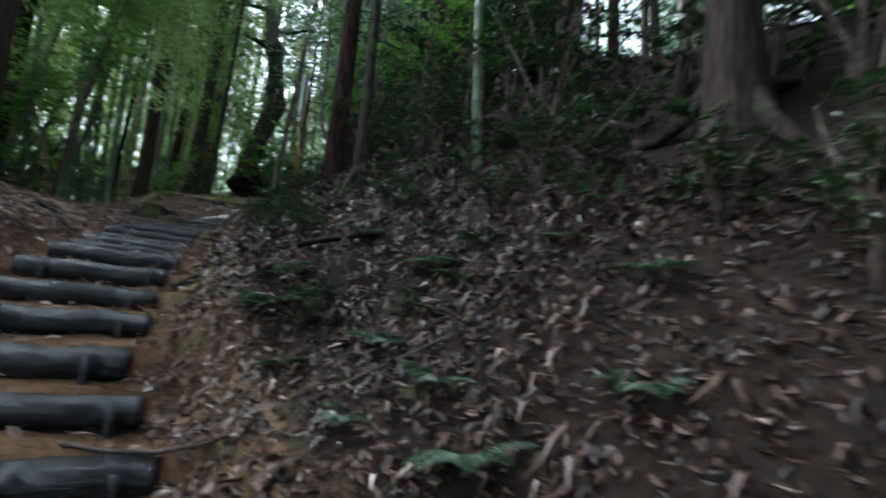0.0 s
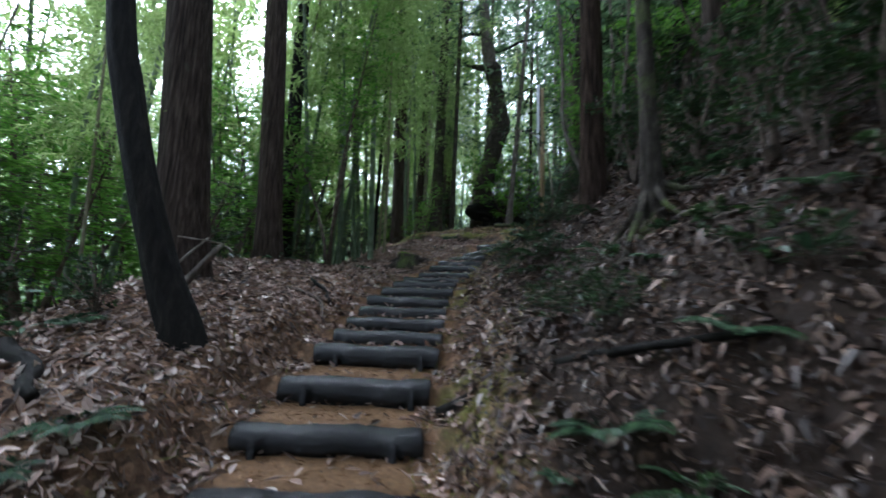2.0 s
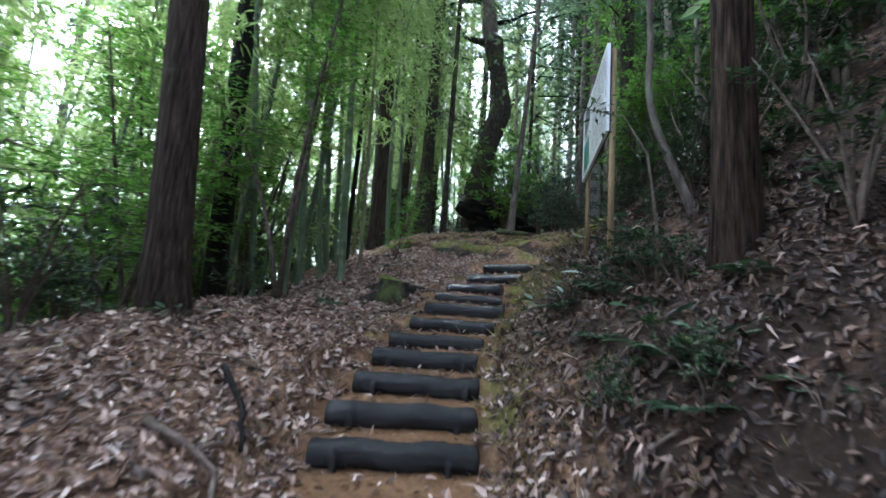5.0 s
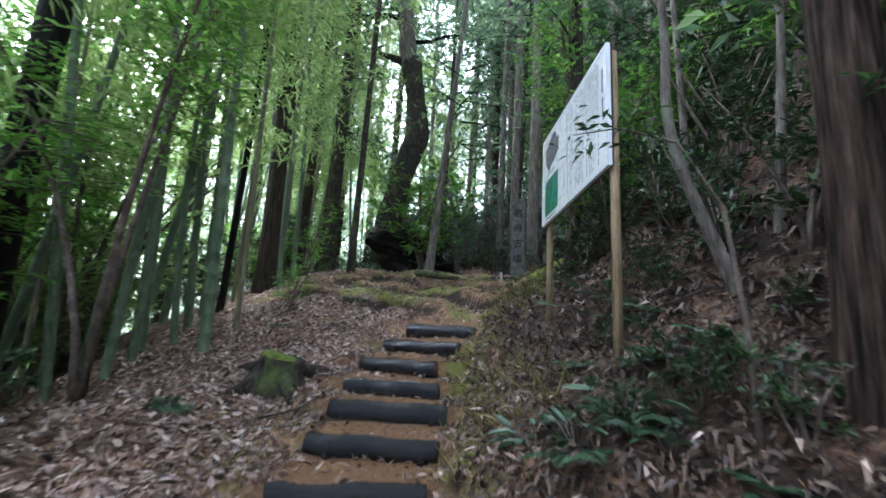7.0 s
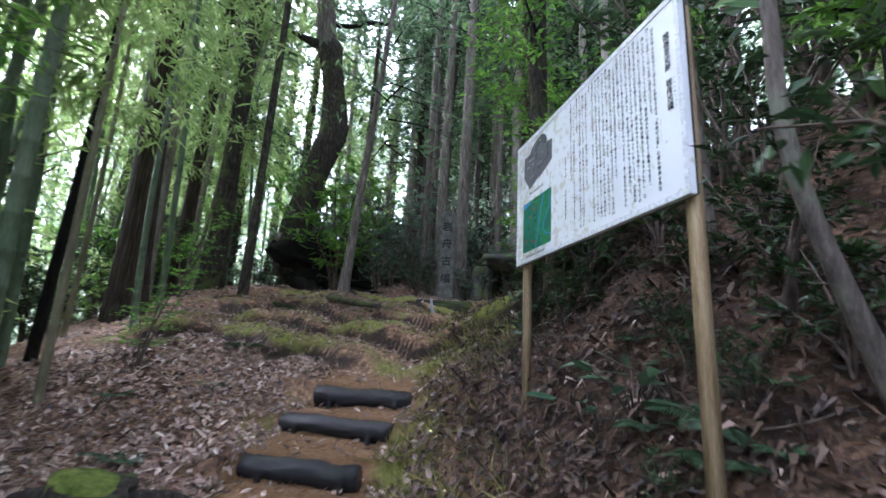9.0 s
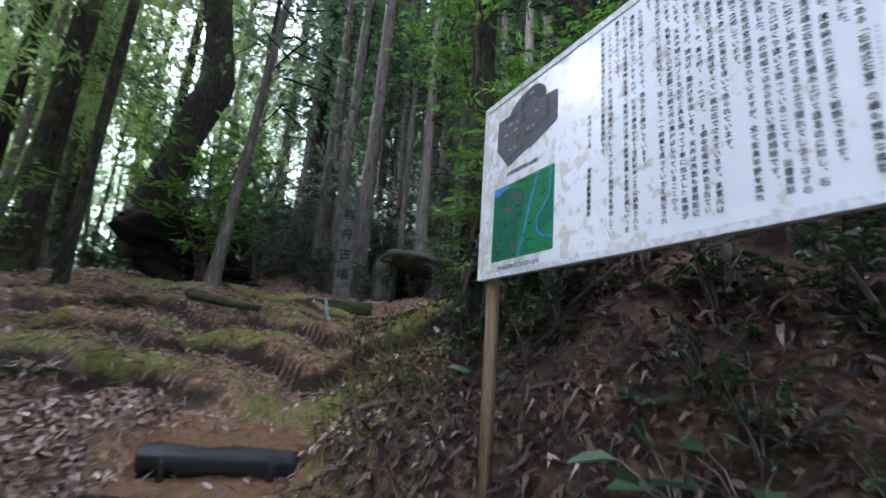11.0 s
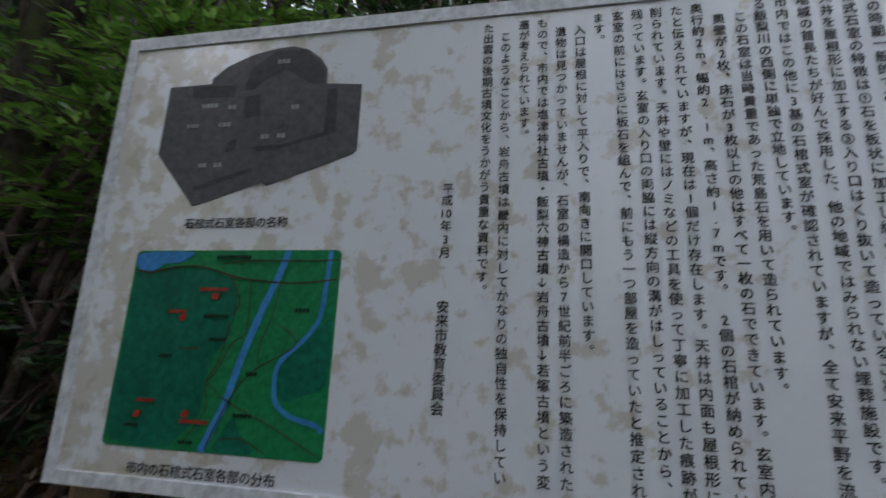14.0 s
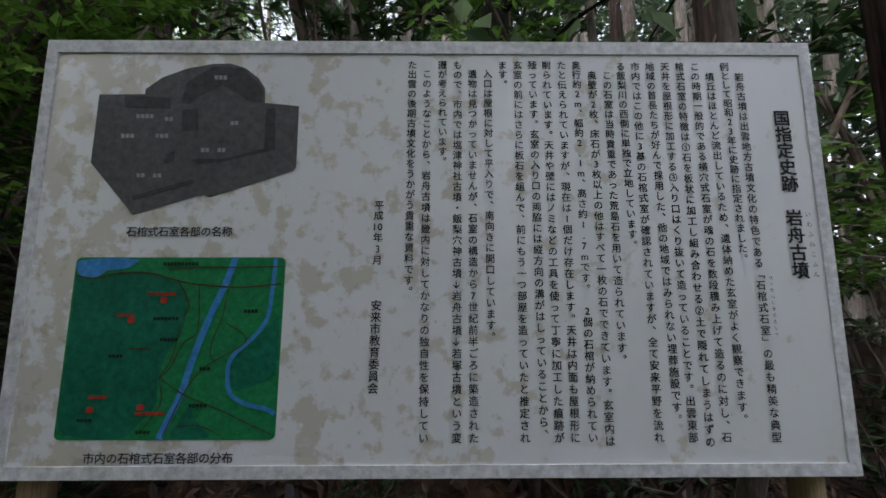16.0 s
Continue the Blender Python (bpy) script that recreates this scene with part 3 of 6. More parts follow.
tree(-7.5, 6.95, 0.15, 18, BARK_DARK, "dark slim conifer behind the cedars", (-0.03, 0.0), (0, 0), 0.3, 2, 24, 20, 0.05, 6, 14)
tree(-9.25, 12.0, 0.235, 18, BARK_RED, "tall brown cedar at the edge of the bamboo", (-0.035, -0.01), (0, 0), 0.35, 3, 28, 22, 0.05, 9, 15)
tree(-8.4, 10.1, 0.055, 10, BARK_DARK, "thin black dead-straight trunk", (0.015, 0.0), (0.05, 0), 0.2, None, 12, 18, 0.05, 3, 16, "thin_tree")
tree(-1.66, 7.15, 0.135, 18, BARK_SHAGGY, "cedar with shaggy strips of red-brown bark on the bank", (0.0, 0.0), (0, 0), 0.35, 0, 120, 40, 0.05, 31, 17)
tree(-0.66, 5.55, 0.065, 14, BARK_SNAG, "grey tree with bare roots gripping the bank", (-0.01, 0.0), (0, 0), 0.7, 1, 36, 26, 0.11, 6, 18, "rooted_tree", 6)
tree(2.35, 3.7, 0.15, 14, BARK_RED, "thick old tree with spreading roots on the bank", (0.03, 0.0), (0, 0), 0.6, 2, 36, 24, 0.07, 8, 19, "rooted_tree", 5)
tree(-6.9, 14.5, 0.085, 12, BARK_GREY, "slim pale tree leaning on the plateau", (0.075, 0.02), (0, 0), 0.5, 3, 20, 20, 0.05, 5, 20, "slim_tree")
tree(-3.2, 11.0, 0.12, 13, BARK_SNAG, "pale trunk wrapped in leafy climbers beside the signboard", (0.0, 0.0), (0, 0), 0.3, 1, 24, 20, 0.05, 7, 21, "climber_clad_tree")
tree(-1.98, 7.98, 0.034, 6, BARK_GREY, "thin pale sapling bent over the bank", (-0.075, -0.02), (-0.12, 0.0), 0.5, None, 14, 20, 0.08, 3, 22, "sapling",
     line=swept([(0.1, 0.03, -0.25), (0, 0, 0), (-0.16, -0.05, 0.42), (-0.29, -0.1, 0.8), (-0.35, -0.12, 1.2), (-0.34, -0.11, 1.65), (-0.38, -0.1, 2.6), (-0.5, -0.05, 4.0), (-0.55, 0.1, 6.0)]))
tree(-1.70, 8.25, 0.03, 5, BARK_GREY, "thin pale sapling on the bank", (0.05, 0.03), (0.08, 0), 0.4, None, 10, 16, 0.06, 3, 23, "sapling")
tree(-2.05, 9.35, 0.035, 5, BARK_GREY, "thin pale sapling on the bank", (-0.03, 0.05), (0.06, 0), 0.4, None, 10, 16, 0.06, 3, 24, "sapling")
tree(-0.95, 9.05, 0.12, 12, BARK_DARK, "dark trunk on the bank behind the signboard", (0.02, 0.0), (0, 0), 0.3, 2, 20, 18, 0.05, 6, 25)
tree(-0.35, 7.55, 0.13, 12, BARK_RED, "brown trunk on the bank behind the signboard", (0.0, 0.01), (0, 0), 0.3, 3, 20, 18, 0.05, 6, 26)


def snag():
    """The crooked old trunk at the head of the path, on its torn-up root plate."""
    x, y = -9.0, 16.5
    z = g(x, y)
    ob = holder("snag", (x, y, z), "crooked broken-topped old trunk with moss on a dark torn-up root plate", "dead tree")
    u = Vector((0.87, 0.49, 0))
    fore = Vector((0.49, -0.87, 0))

    def line(pts):
        return swept([tuple(u * a + Vector((0, 0, h))) for a, h in pts], 4)

    def widths(ws, n):
        return [float(v) for v in np.interp(np.linspace(0, 1, n), np.linspace(0, 1, len(ws)), ws)]
    main = line([(-0.05, 0.3), (-0.14, 1.0), (-0.12, 1.6), (0.0, 2.2), (0.14, 2.8), (0.29, 3.5), (0.50, 4.2), (0.50, 4.7), (0.42, 5.4), (0.31, 6.1), (0.18, 6.75), (0.05, 7.0)])
    part("trunk", mesh_of("trunk", *tube(main, widths([0.5, 0.46, 0.37, 0.31, 0.31, 0.34, 0.36, 0.32, 0.28, 0.28, 0.33, 0.22], len(main)), 40, 0.09, 6, 3, True, 0.02), BARK_SNAG), ob)
    limb = line([(0.2, 6.72), (-0.15, 6.85), (-0.5, 6.93), (-0.9, 7.05)])
    part("broken_limb", mesh_of("broken_limb", *tube(limb, widths([0.24, 0.15, 0.1, 0.04], len(limb)), 14, 0.12, 4, 5), BARK_SNAG), ob, "broken jagged limb")
    upper = line([(0.12, 6.6), (0.0, 7.4), (-0.1, 8.3), (-0.25, 9.4), (-0.3, 11), (-0.1, 13.5)])
    part("upper_trunk", mesh_of("upper_trunk", *tube(upper, widths([0.27, 0.28, 0.25, 0.24, 0.2, 0.1], len(upper)), 24, 0.07, 6, 9), BARK_GREY), ob, "paler upper trunk")
    bough = line([(-0.1, 8.3), (-0.6, 8.45), (-1.4, 8.3), (-2.2, 8.2), (-2.8, 7.8), (-3.3, 7.1), (-4.0, 6.1)])
    part("bough", mesh_of("bough", *tube(bough, widths([0.1, 0.085, 0.07, 0.055, 0.045, 0.035, 0.012], len(bough)), 10, 0.1, 3, 10), BARK_DARK), ob, "dark crooked drooping bough")
    bough = line([(0.1, 7.6), (0.7, 7.7), (1.3, 8.0), (2.0, 8.1)])
    part("bough", mesh_of("bough", *tube(bough, widths([0.08, 0.06, 0.045, 0.01], len(bough)), 10, 0.1, 3, 11), BARK_DARK), ob, "dark crooked drooping bough")
    rg = np.random.default_rng(5)
    P = []
    for a, h, wide, n in ((-0.3, 10.0, 1.1, 700), (-1.6, 8.5, 0.6, 350), (-2.7, 8.1, 0.6, 350), (1.4, 8.3, 0.6, 350), (0.3, 12.0, 1.3, 800)):
        P.append(np.array(u) * a + [0, 0, h] + rg.normal(0, wide, (n, 3)) * [1, 1, 0.45])
    P = np.concatenate(P)
    L = rg.uniform(0.12, 0.24, len(P))
    part("foliage", mesh_of("foliage", *leaves(P, rg.normal(0, 0.8, P.shape) + [0, 0, -0.2], rg.normal(0, 0.5, P.shape) + [0, 0, 1], L, L * 0.3), LEAF_CEDAR, False), ob)
    knob = line([(0.45, 4.45), (0.75, 4.5), (0.9, 4.55)])
    part("knob", mesh_of("knob", *tube(knob, widths([0.22, 0.16, 0.05], len(knob)), 12, 0.15, 3, 6), BARK_SNAG), ob)
    plate = [tuple(u * a + fore * f + Vector((0, 0, h))) for a, h, f in ((-0.66, 1.0, 0.1), (-0.5, 0.9, 0.12), (-0.15, 0.74, 0.2), (0.3, 0.6, 0.25), (0.8, 0.42, 0.25), (1.3, 0.26, 0.2), (1.85, 0.14, 0.15))]
    part("root_plate", mesh_of("root_plate", *tube(swept(plate, 4), widths([0.2, 0.3, 0.44, 0.48, 0.42, 0.3, 0.12], 25), 40, 0.34, 9, 12, True, 0.07), BARK_DARK), ob, "black rotten root plate")
    torn = [tuple(u * a + fore * f + Vector((0, 0, h))) for a, h, f in ((-0.6, 1.1, 0.2), (-0.3, 1.24, 0.3), (0.05, 1.2, 0.4))]
    part("torn_edge", mesh_of("torn_edge", *tube(torn, [0.06, 0.1, 0.05], 10, 0.3, 4, 13), BARK_PALE), ob, "pale torn wood edge")
    for k, (a, ln, hh) in enumerate(((0.5, 2.2, 0.4), (0.1, 2.4, 0.3), (1.4, 1.3, 0.5), (-0.5, 1.6, 0.3))):
        path = []
        for q in (0, 0.25, 0.5, 0.75, 1):
            px, py = math.cos(a) * ln * q, math.sin(a) * ln * q
            path.append((px, py, g(x + px, y + py) - z + hh * (1 - q) ** 1.4 - 0.08 * q))
        part("root", mesh_of("root", *tube(path, [0.36, 0.27, 0.19, 0.12, 0.04], 12, 0.16, 4, 30 + k), BARK_DARK), ob, "dark spreading root")

snag()


# plateau and hillside wood: straight trunks
def plantation():
    rnd = random.Random(5)
    spots = []
    tries = 0
    while len(spots) < 165 and tries < 6000:
        tries += 1
        if rnd.random() < 0.62:
            x, y = (rnd.uniform(-16, 12), rnd.uniform(13.5, 38)) if rnd.random() < 0.5 else (rnd.uniform(-8, 2.5), rnd.uniform(16, 36))
        elif rnd.random() < 0.7:
            x, y = rnd.uniform(1.0, 16), rnd.uniform(-2, 16)
        else:
            x, y = rnd.uniform(-22, -9), rnd.uniform(-4, 24)
        s, d, _ = along(np.array([x]), np.array([y]))
        if (abs(d[0]) < 1.5 and y < 19) or (y < 14 and d[0] > 0 and d[0] < 4.2) or math.hypot(x + 9.0, y - 16.5) < 2.2 or math.hypot(x + 4.6, y - 16.2) < 1.5:
            continue
        if x < -1 and y < 12 and d[0] > -5:
            continue
        if any(math.hypot(x - a, y - b) < 1.0 for a, b in spots):
            continue
        spots.append((x, y))
    for k, (x, y) in enumerate(spots):
        far = math.hypot(x + 4, y - 8)
        bark = (BARK_PALE, BARK_RED, BARK_PALE, BARK_GREY)[k % 4]
        tree(x, y, rnd.uniform(0.09, 0.2), rnd.uniform(14, 18), bark, "straight forest trunk with a high needled crown", (rnd.uniform(-0.03, 0.03), rnd.uniform(-0.03, 0.03)), (0, 0),
             0.3, k, 14 if far < 18 else 9, 12 if far < 18 else 7, 0.05, 5, 100 + k, "forest_tree", group="straight trees of the wood")
    return spots


plantation()


def far_stand():
    """Slim straight trunks that stand close together beyond the stones."""
    rs = random.Random(15)
    spots = []
    while len(spots) < 46:
        x, y = rs.uniform(-9, 2.5), rs.uniform(18, 31)
        if any(math.hypot(x - a, y - b) < 0.55 for a, b in spots) or math.hypot(x + 9, y - 16.5) < 2.5:
            continue
        spots.append((x, y))
        tree(x, y, rs.uniform(0.07, 0.13), rs.uniform(15, 18), (BARK_PALE, BARK_GREY, BARK_PALE, BARK_RED)[len(spots) % 4], "slim straight trunk of the plantation beyond the stones",
             (rs.uniform(-0.015, 0.015), rs.uniform(-0.015, 0.015)), (0, 0), 0.25, len(spots), 10, 8, 0.05, 5, 300 + len(spots), "plantation_tree", group="slim trees of the plantation")


far_stand()
for x, y, r in ((-4.95, 17.0, 0.16), (-5.55, 17.3, 0.13), (-6.1, 17.8, 0.10), (-9.4, 13.95, 0.2), (-8.1, 13.1, 0.075)):
    tree(x, y, r, 17, BARK_GREY if 0.1 <= r < 0.17 else BARK_SNAG, "straight mossy-footed trunk at the edge of the plateau", (0.01, 0.0), (0, 0), 0.35, 1, 22, 18, 0.05, 7, int(r * 1000), "cedar_tree")


# ---- bamboo ----
def bamboo_mesh(top, r, seed, bow):
    rnd = random.Random(seed)
    pts, rad = [(0, 0, -0.3)], [r]
    h = 0.0
    gap = 0.16
    while h < top:
        q = h / top
        cx = bow * q ** 2.4
        rr = r * (1 - 0.75 * q)
        for dz, f in ((0, 1.0), (0.012, 1.10), (0.024, 0.97)):
            pts.append((cx, 0.15 * bow * math.sin(q * 3), h + dz)), rad.append(rr * f)
        gap = min(gap + 0.012, 0.38)
        h += gap
    return mesh_of("culm", *tube(pts, rad, 9, 0, 0, seed), CULM if seed % 5 else CULM_OLD)


def bamboo_leaves(top, seed, bow, low=0.35, n_twig=70, per=26):
    rg = np.random.default_rng(seed)
    P, D = [], []
    for _ in range(n_twig):
        q = low + (1 - low) * rg.random()
        a = rg.random() * 6.283
        ln = rg.uniform(0.5, 1.5) * (1.15 - 0.5 * q)
        t = rg.uniform(0.25, 1, per)
        way = np.array([math.cos(a), math.sin(a), 0.35])
        b = np.array([bow * q ** 2.4, 0, q * top]) + way * (ln * t)[:, None] - np.stack([0 * t, 0 * t, 0.5 * ln * t * t], 1)
        P.append(b + rg.normal(0, 0.09, b.shape))
        D.append(way * 0.5 + rg.normal(0, 0.55, (per, 3)) + [0, 0, -0.55])
    P, D = np.concatenate(P), np.concatenate(D)
    V, Fc = leaves(P, D, rg.normal(0, 0.5, P.shape) + [0, 0, 1], rg.uniform(0.14, 0.26, len(P)), rg.uniform(0.028, 0.045, len(P)))
    return mesh_of("foliage", V, Fc, LEAF_BAMBOO, False)


BAMBOO = [(bamboo_mesh(t, r, s, b), bamboo_leaves(t, s, b, lo)) for t, r, s, b, lo in
          ((11, 0.048, 1, 1.6, 0.35), (12, 0.055, 2, 0.8, 0.4), (10, 0.042, 3, 2.2, 0.32), (12, 0.06, 4, 0.3, 0.42), (9, 0.036, 5, 1.0, 0.3), (11, 0.05, 6, -1.2, 0.38))]


def bamboo(x, y, k, turn, tilt=0.0, size=1.0):
    z = g(x, y)
    ob = holder("bamboo", (x, y, z), "green bamboo culm with pale node rings and light leaves", "bamboo", "culms of the bamboo grove")
    ob.matrix_basis = pose(x, y, z, tilt, tilt * 0.6, turn) @ Matrix.Scale(size, 4)
    culm, leaf = BAMBOO[k % len(BAMBOO)]
    part("culm", culm, ob)
    part("foliage", leaf, ob)


rnd = random.Random(21)
for k, (x, y, tilt) in enumerate(((-7.26, 7.84, 3), (-7.87, 8.59, 5), (-7.56, 8.75, -3), (-8.16, 9.4, 4), (-8.3, 7.7, 2), (-7.47, 7.5, 6), (-7.33, 8.13, -2), (-8.5, 9.9, 3),
                                  (-8.9, 8.6, 5), (-9.3, 9.9, -4), (-9.1, 11.0, 2), (-8.6, 11.9, 4), (-9.8, 12.4, 0), (-10.4, 11.2, 5), (0.72, 4.6, 1), (-6.9, 8.6, -4), (-7.1, 9.2, 3), (-7.9, 7.2, 4), (-8.0, 10.9, -2))):
    bamboo(x, y, k, rnd.uniform(0, 360), tilt, rnd.uniform(0.9, 1.15))
bamboo(-4.95, 3.2, 4, 200, 2, 0.55)
n = 0
while n < 105:
    x, y = rnd.uniform(-19, -6.6), rnd.uniform(3.5, 26)
    s, d, _ = along(np.array([x]), np.array([y]))
    if d[0] > -3.2 or math.hypot(x + 9.0, y - 16.5) < 2.0:
        continue
    bamboo(x, y, n, rnd.uniform(0, 360), rnd.uniform(-7, 7), rnd.uniform(0.8, 1.2))
    n += 1


# ---- signboard ----
SIGN_W, SIGN_H = 1.675, 0.908
INK = surface("black_print", [(0.3, (0.012, 0.012, 0.014)), (0.7, (0.03, 0.03, 0.032))], 30, roughness=0.5, bump=0, fine=90)


def board_face():
    """White coated board, stained by algae in soft blotches."""
    m, n, l, p = material("weathered_white_board")
    v = coords(n, l)
    xyz = n.new("ShaderNodeSeparateXYZ")
    l.new(v, xyz.inputs[0])

    def stain(scale, detail, lo, hi, drift, strength):
        """Blotches that thin out along the board."""
        k = n.new("ShaderNodeMath")
        k.operation = "MULTIPLY_ADD"
        l.new(xyz.outputs[0], k.inputs[0])
        k.inputs[1].default_value = drift
        l.new(noise_node(n, l, v, scale, detail, 0.62), k.inputs[2])
        r = ramp(n, [(lo, (0, 0, 0)), (hi, (strength, strength, strength))])
        l.new(k.outputs[0], r.inputs[0])
        return r.outputs[0]
    col = mixed(n, l, stain(14, 7, 0.455, 0.51, -0.10, 0.66), (0.74, 0.75, 0.77), (0.50, 0.45, 0.35))
    col = mixed(n, l, stain(20, 6, 0.53, 0.60, -0.09, 0.55), col, (0.40, 0.35, 0.25))
    col = mixed(n, l, stain(55, 3, 0.66, 0.72, -0.02, 0.5), col, (0.25, 0.25, 0.22))
    l.new(col, p.inputs["Base Color"])
    p.inputs["Roughness"].default_value = 0.3
    p.inputs["Coat Weight"].default_value = 0.6
    p.inputs["Coat Roughness"].default_value = 0.18
    return m


def flat(pts, lift=0.0):
    """A thin sheet with the given outline on the board's face (u right, v up)."""
    n = len(pts)
    v = [(a, -lift, b) for a, b in pts] + [(a, -lift + 0.0008, b) for a, b in pts]
    f = [tuple(range(n)), tuple(range(2 * n - 1, n - 1, -1))]
    f += [(i, i + n, (i + 1) % n + n, (i + 1) % n) for i in range(n)]
    return v, f


def ribbon(pts, w, lift):
    """A flat band along a line on the board."""
    out = []
    for i, (a, b) in enumerate(pts):
        p, q = pts[max(i - 1, 0)], pts[min(i + 1, len(pts) - 1)]
        dx, dy = q[0] - p[0], q[1] - p[1]
        ln = math.hypot(dx, dy)
        out.append(((a - dy / ln * w / 2, b + dx / ln * w / 2), (a + dy / ln * w / 2, b - dx / ln * w / 2)))
    v = [(p[0], -lift, p[1]) for pair in out for p in pair]
    f = [(2 * i, 2 * i + 1, 2 * i + 3, 2 * i + 2) for i in range(len(pts) - 1)]
    return v, f


GLYPHS = {}


def glyph(ch):
    if ch not in GLYPHS:
        c = bpy.data.curves.new("glyph", "FONT")
        c.body, c.resolution_u = ch, 2
        ob = bpy.data.objects.new("glyph", c)
        scene.collection.objects.link(ob)
        bpy.context.view_layer.update()
        me = ob.to_mesh()
        v, f = [tuple(q.co) for q in me.vertices], [tuple(q.vertices) for q in me.polygons]
        ob.to_mesh_clear()
        bpy.data.objects.remove(ob)
        bpy.data.curves.remove(c)
        GLYPHS[ch] = (v, f)
    return GLYPHS[ch]


def lettering(chars, u, v, size, du, dv, bold=0.0, lift=0.0022):
    """Characters one after another from (u, v), the middle of the first, by steps (du, dv)."""
    pieces = []
    for i, ch in enumerate(chars):
        if ch in " \u3000":
            continue
        gv, gf = glyph(ch)
        if not gv:
            continue
        cu, cv = u + du * i, v + dv * i
        ox = 0.5
        if len(ch.encode()) == 1:
            ox = (min(q[0] for q in gv) + max(q[0] for q in gv)) / 2
        sx, sy = 0.0, 0.0
        if dv and ch in "、。":
            sx, sy = 0.55, 0.55
        turn = dv and ch in "「」"
        spread = [(0, 0)] if not bold else [(bold * a, bold * b) for a, b in ((-1, -1), (1, -1), (-1, 1), (1, 1))]
        for bi, (bx, by) in enumerate(spread):
            out = []
            for q in gv:
                a, b = q[0] - ox + sx, q[1] - 0.36 + sy
                if turn:
                    a, b = b, -a
                out.append((cu + a * size + bx, -lift - 0.00012 * bi, cv + b * size + by))
            pieces.append((out, gf))
    return joined(*pieces)


def signboard():
    z0 = 5.500
    ob = holder("signboard", (-3.374, 9.326, z0), "white weathered information board with black Japanese text on two wooden posts", "sign", turn=math.degrees(math.atan2(-1.526, 0.679)))
    face = part("board", mesh_of("board", *box(0, 0, 0, SIGN_W, 0.028, SIGN_H, 0.0025), board_face(), False), ob)
    edge = surface("board_edge", [(0.3, (0.62, 0.63, 0.65)), (0.7, (0.74, 0.75, 0.76))], 6, roughness=0.35, bump=0, fine=50)
    w = 0.024
    for v in (box(0, -0.004, SIGN_H - w * 1.2, SIGN_W, 0, SIGN_H), box(0, -0.004, 0, SIGN_W, 0, w), box(0, -0.004, w, w, 0, SIGN_H - w * 1.2), box(SIGN_W - w, -0.004, w, SIGN_W, 0, SIGN_H - w * 1.2)):
        part("rim", mesh_of("rim", *v, edge, False), face)
    back = surface("board_back", [(0.3, (0.03, 0.028, 0.026)), (0.7, (0.07, 0.064, 0.058))], 5, roughness=0.8, bump=0.3)
    part("back_panel", mesh_of("back_panel", *box(0.004, 0.0285, 0.004, SIGN_W - 0.004, 0.042, SIGN_H - 0.004), back, False), ob, "dark board back")
    px, py = Vector((0.4066, -0.9136)), Vector((0.9136, 0.4066))
    for u in (0.035, SIGN_W - 0.06):
        wx, wy = -3.374 + px.x * u + py.x * 0.085, 9.326 + px.y * u + py.y * 0.085
        foot = g(wx, wy) - z0 - 0.25
        part("post", mesh_of("post", *box(u - 0.025, 0.0425, foot, u + 0.025, 0.092, SIGN_H - 0.03, 0.004), POST), ob, "square yellow-brown timber post")
    # text columns, from the first on the right; (text, u, v of the first, v of the last)
    def place(x, y):
        h = H_SIGN @ np.array([x, y, 1.0])
        return h[0] / h[2], h[1] / h[2]
    for text, x0, y0, x1, y1, size in COLUMNS:
        (u0, v0), (u1, v1) = place(x0, y0), place(x1, y1)
        n = max(len(text) - 1, 1)
        thick = 0.0008 if size > 0.03 else 0.00025 if size > 0.015 else 0
        if len(text) < 11:
            for k, ch in enumerate(text):
                if ch != "\u3000":
                    part("character", mesh_of("character", *lettering(ch, u0 + (u1 - u0) * k / n, v0 + (v1 - v0) * k / n, size, 0, -1e-6, thick), INK, False), face)
        else:
            tagged(part("text_line", mesh_of("text_line", *lettering(text, u0, v0, size, (u1 - u0) / n, (v1 - v0) / n, thick), INK, False), face), kind="stuff")
    for text, x0, x1, y in (("石棺式石室各部の名称", 237, 404, 415), ("市内の石棺式石室各部の分布", 169, 409, 811)):
        (u0, v0), (u1, v1) = place(x0, y), place(x1, y)
        part("caption", mesh_of("caption", *lettering(text, u0, v0, 0.0225, (u1 - u0) / (len(text) - 1), 0, 0.0003), INK, False), face)
    pic(face, place)
    map_panel(face, place)


def fit_plane(quad):
    """The mapping of a quad's corners on to the board's rectangle."""
    rows, rhs = [], []
    for (x, y), (u, v) in zip(quad, ((0, SIGN_H), (SIGN_W, SIGN_H), (SIGN_W, 0), (0, 0))):
        rows += [[x, y, 1, 0, 0, 0, -u * x, -u * y], [0, 0, 0, x, y, 1, -v * x, -v * y]]
        rhs += [u, v]
    return np.append(np.linalg.solve(np.array(rows), np.array(rhs)), 1).reshape(3, 3)


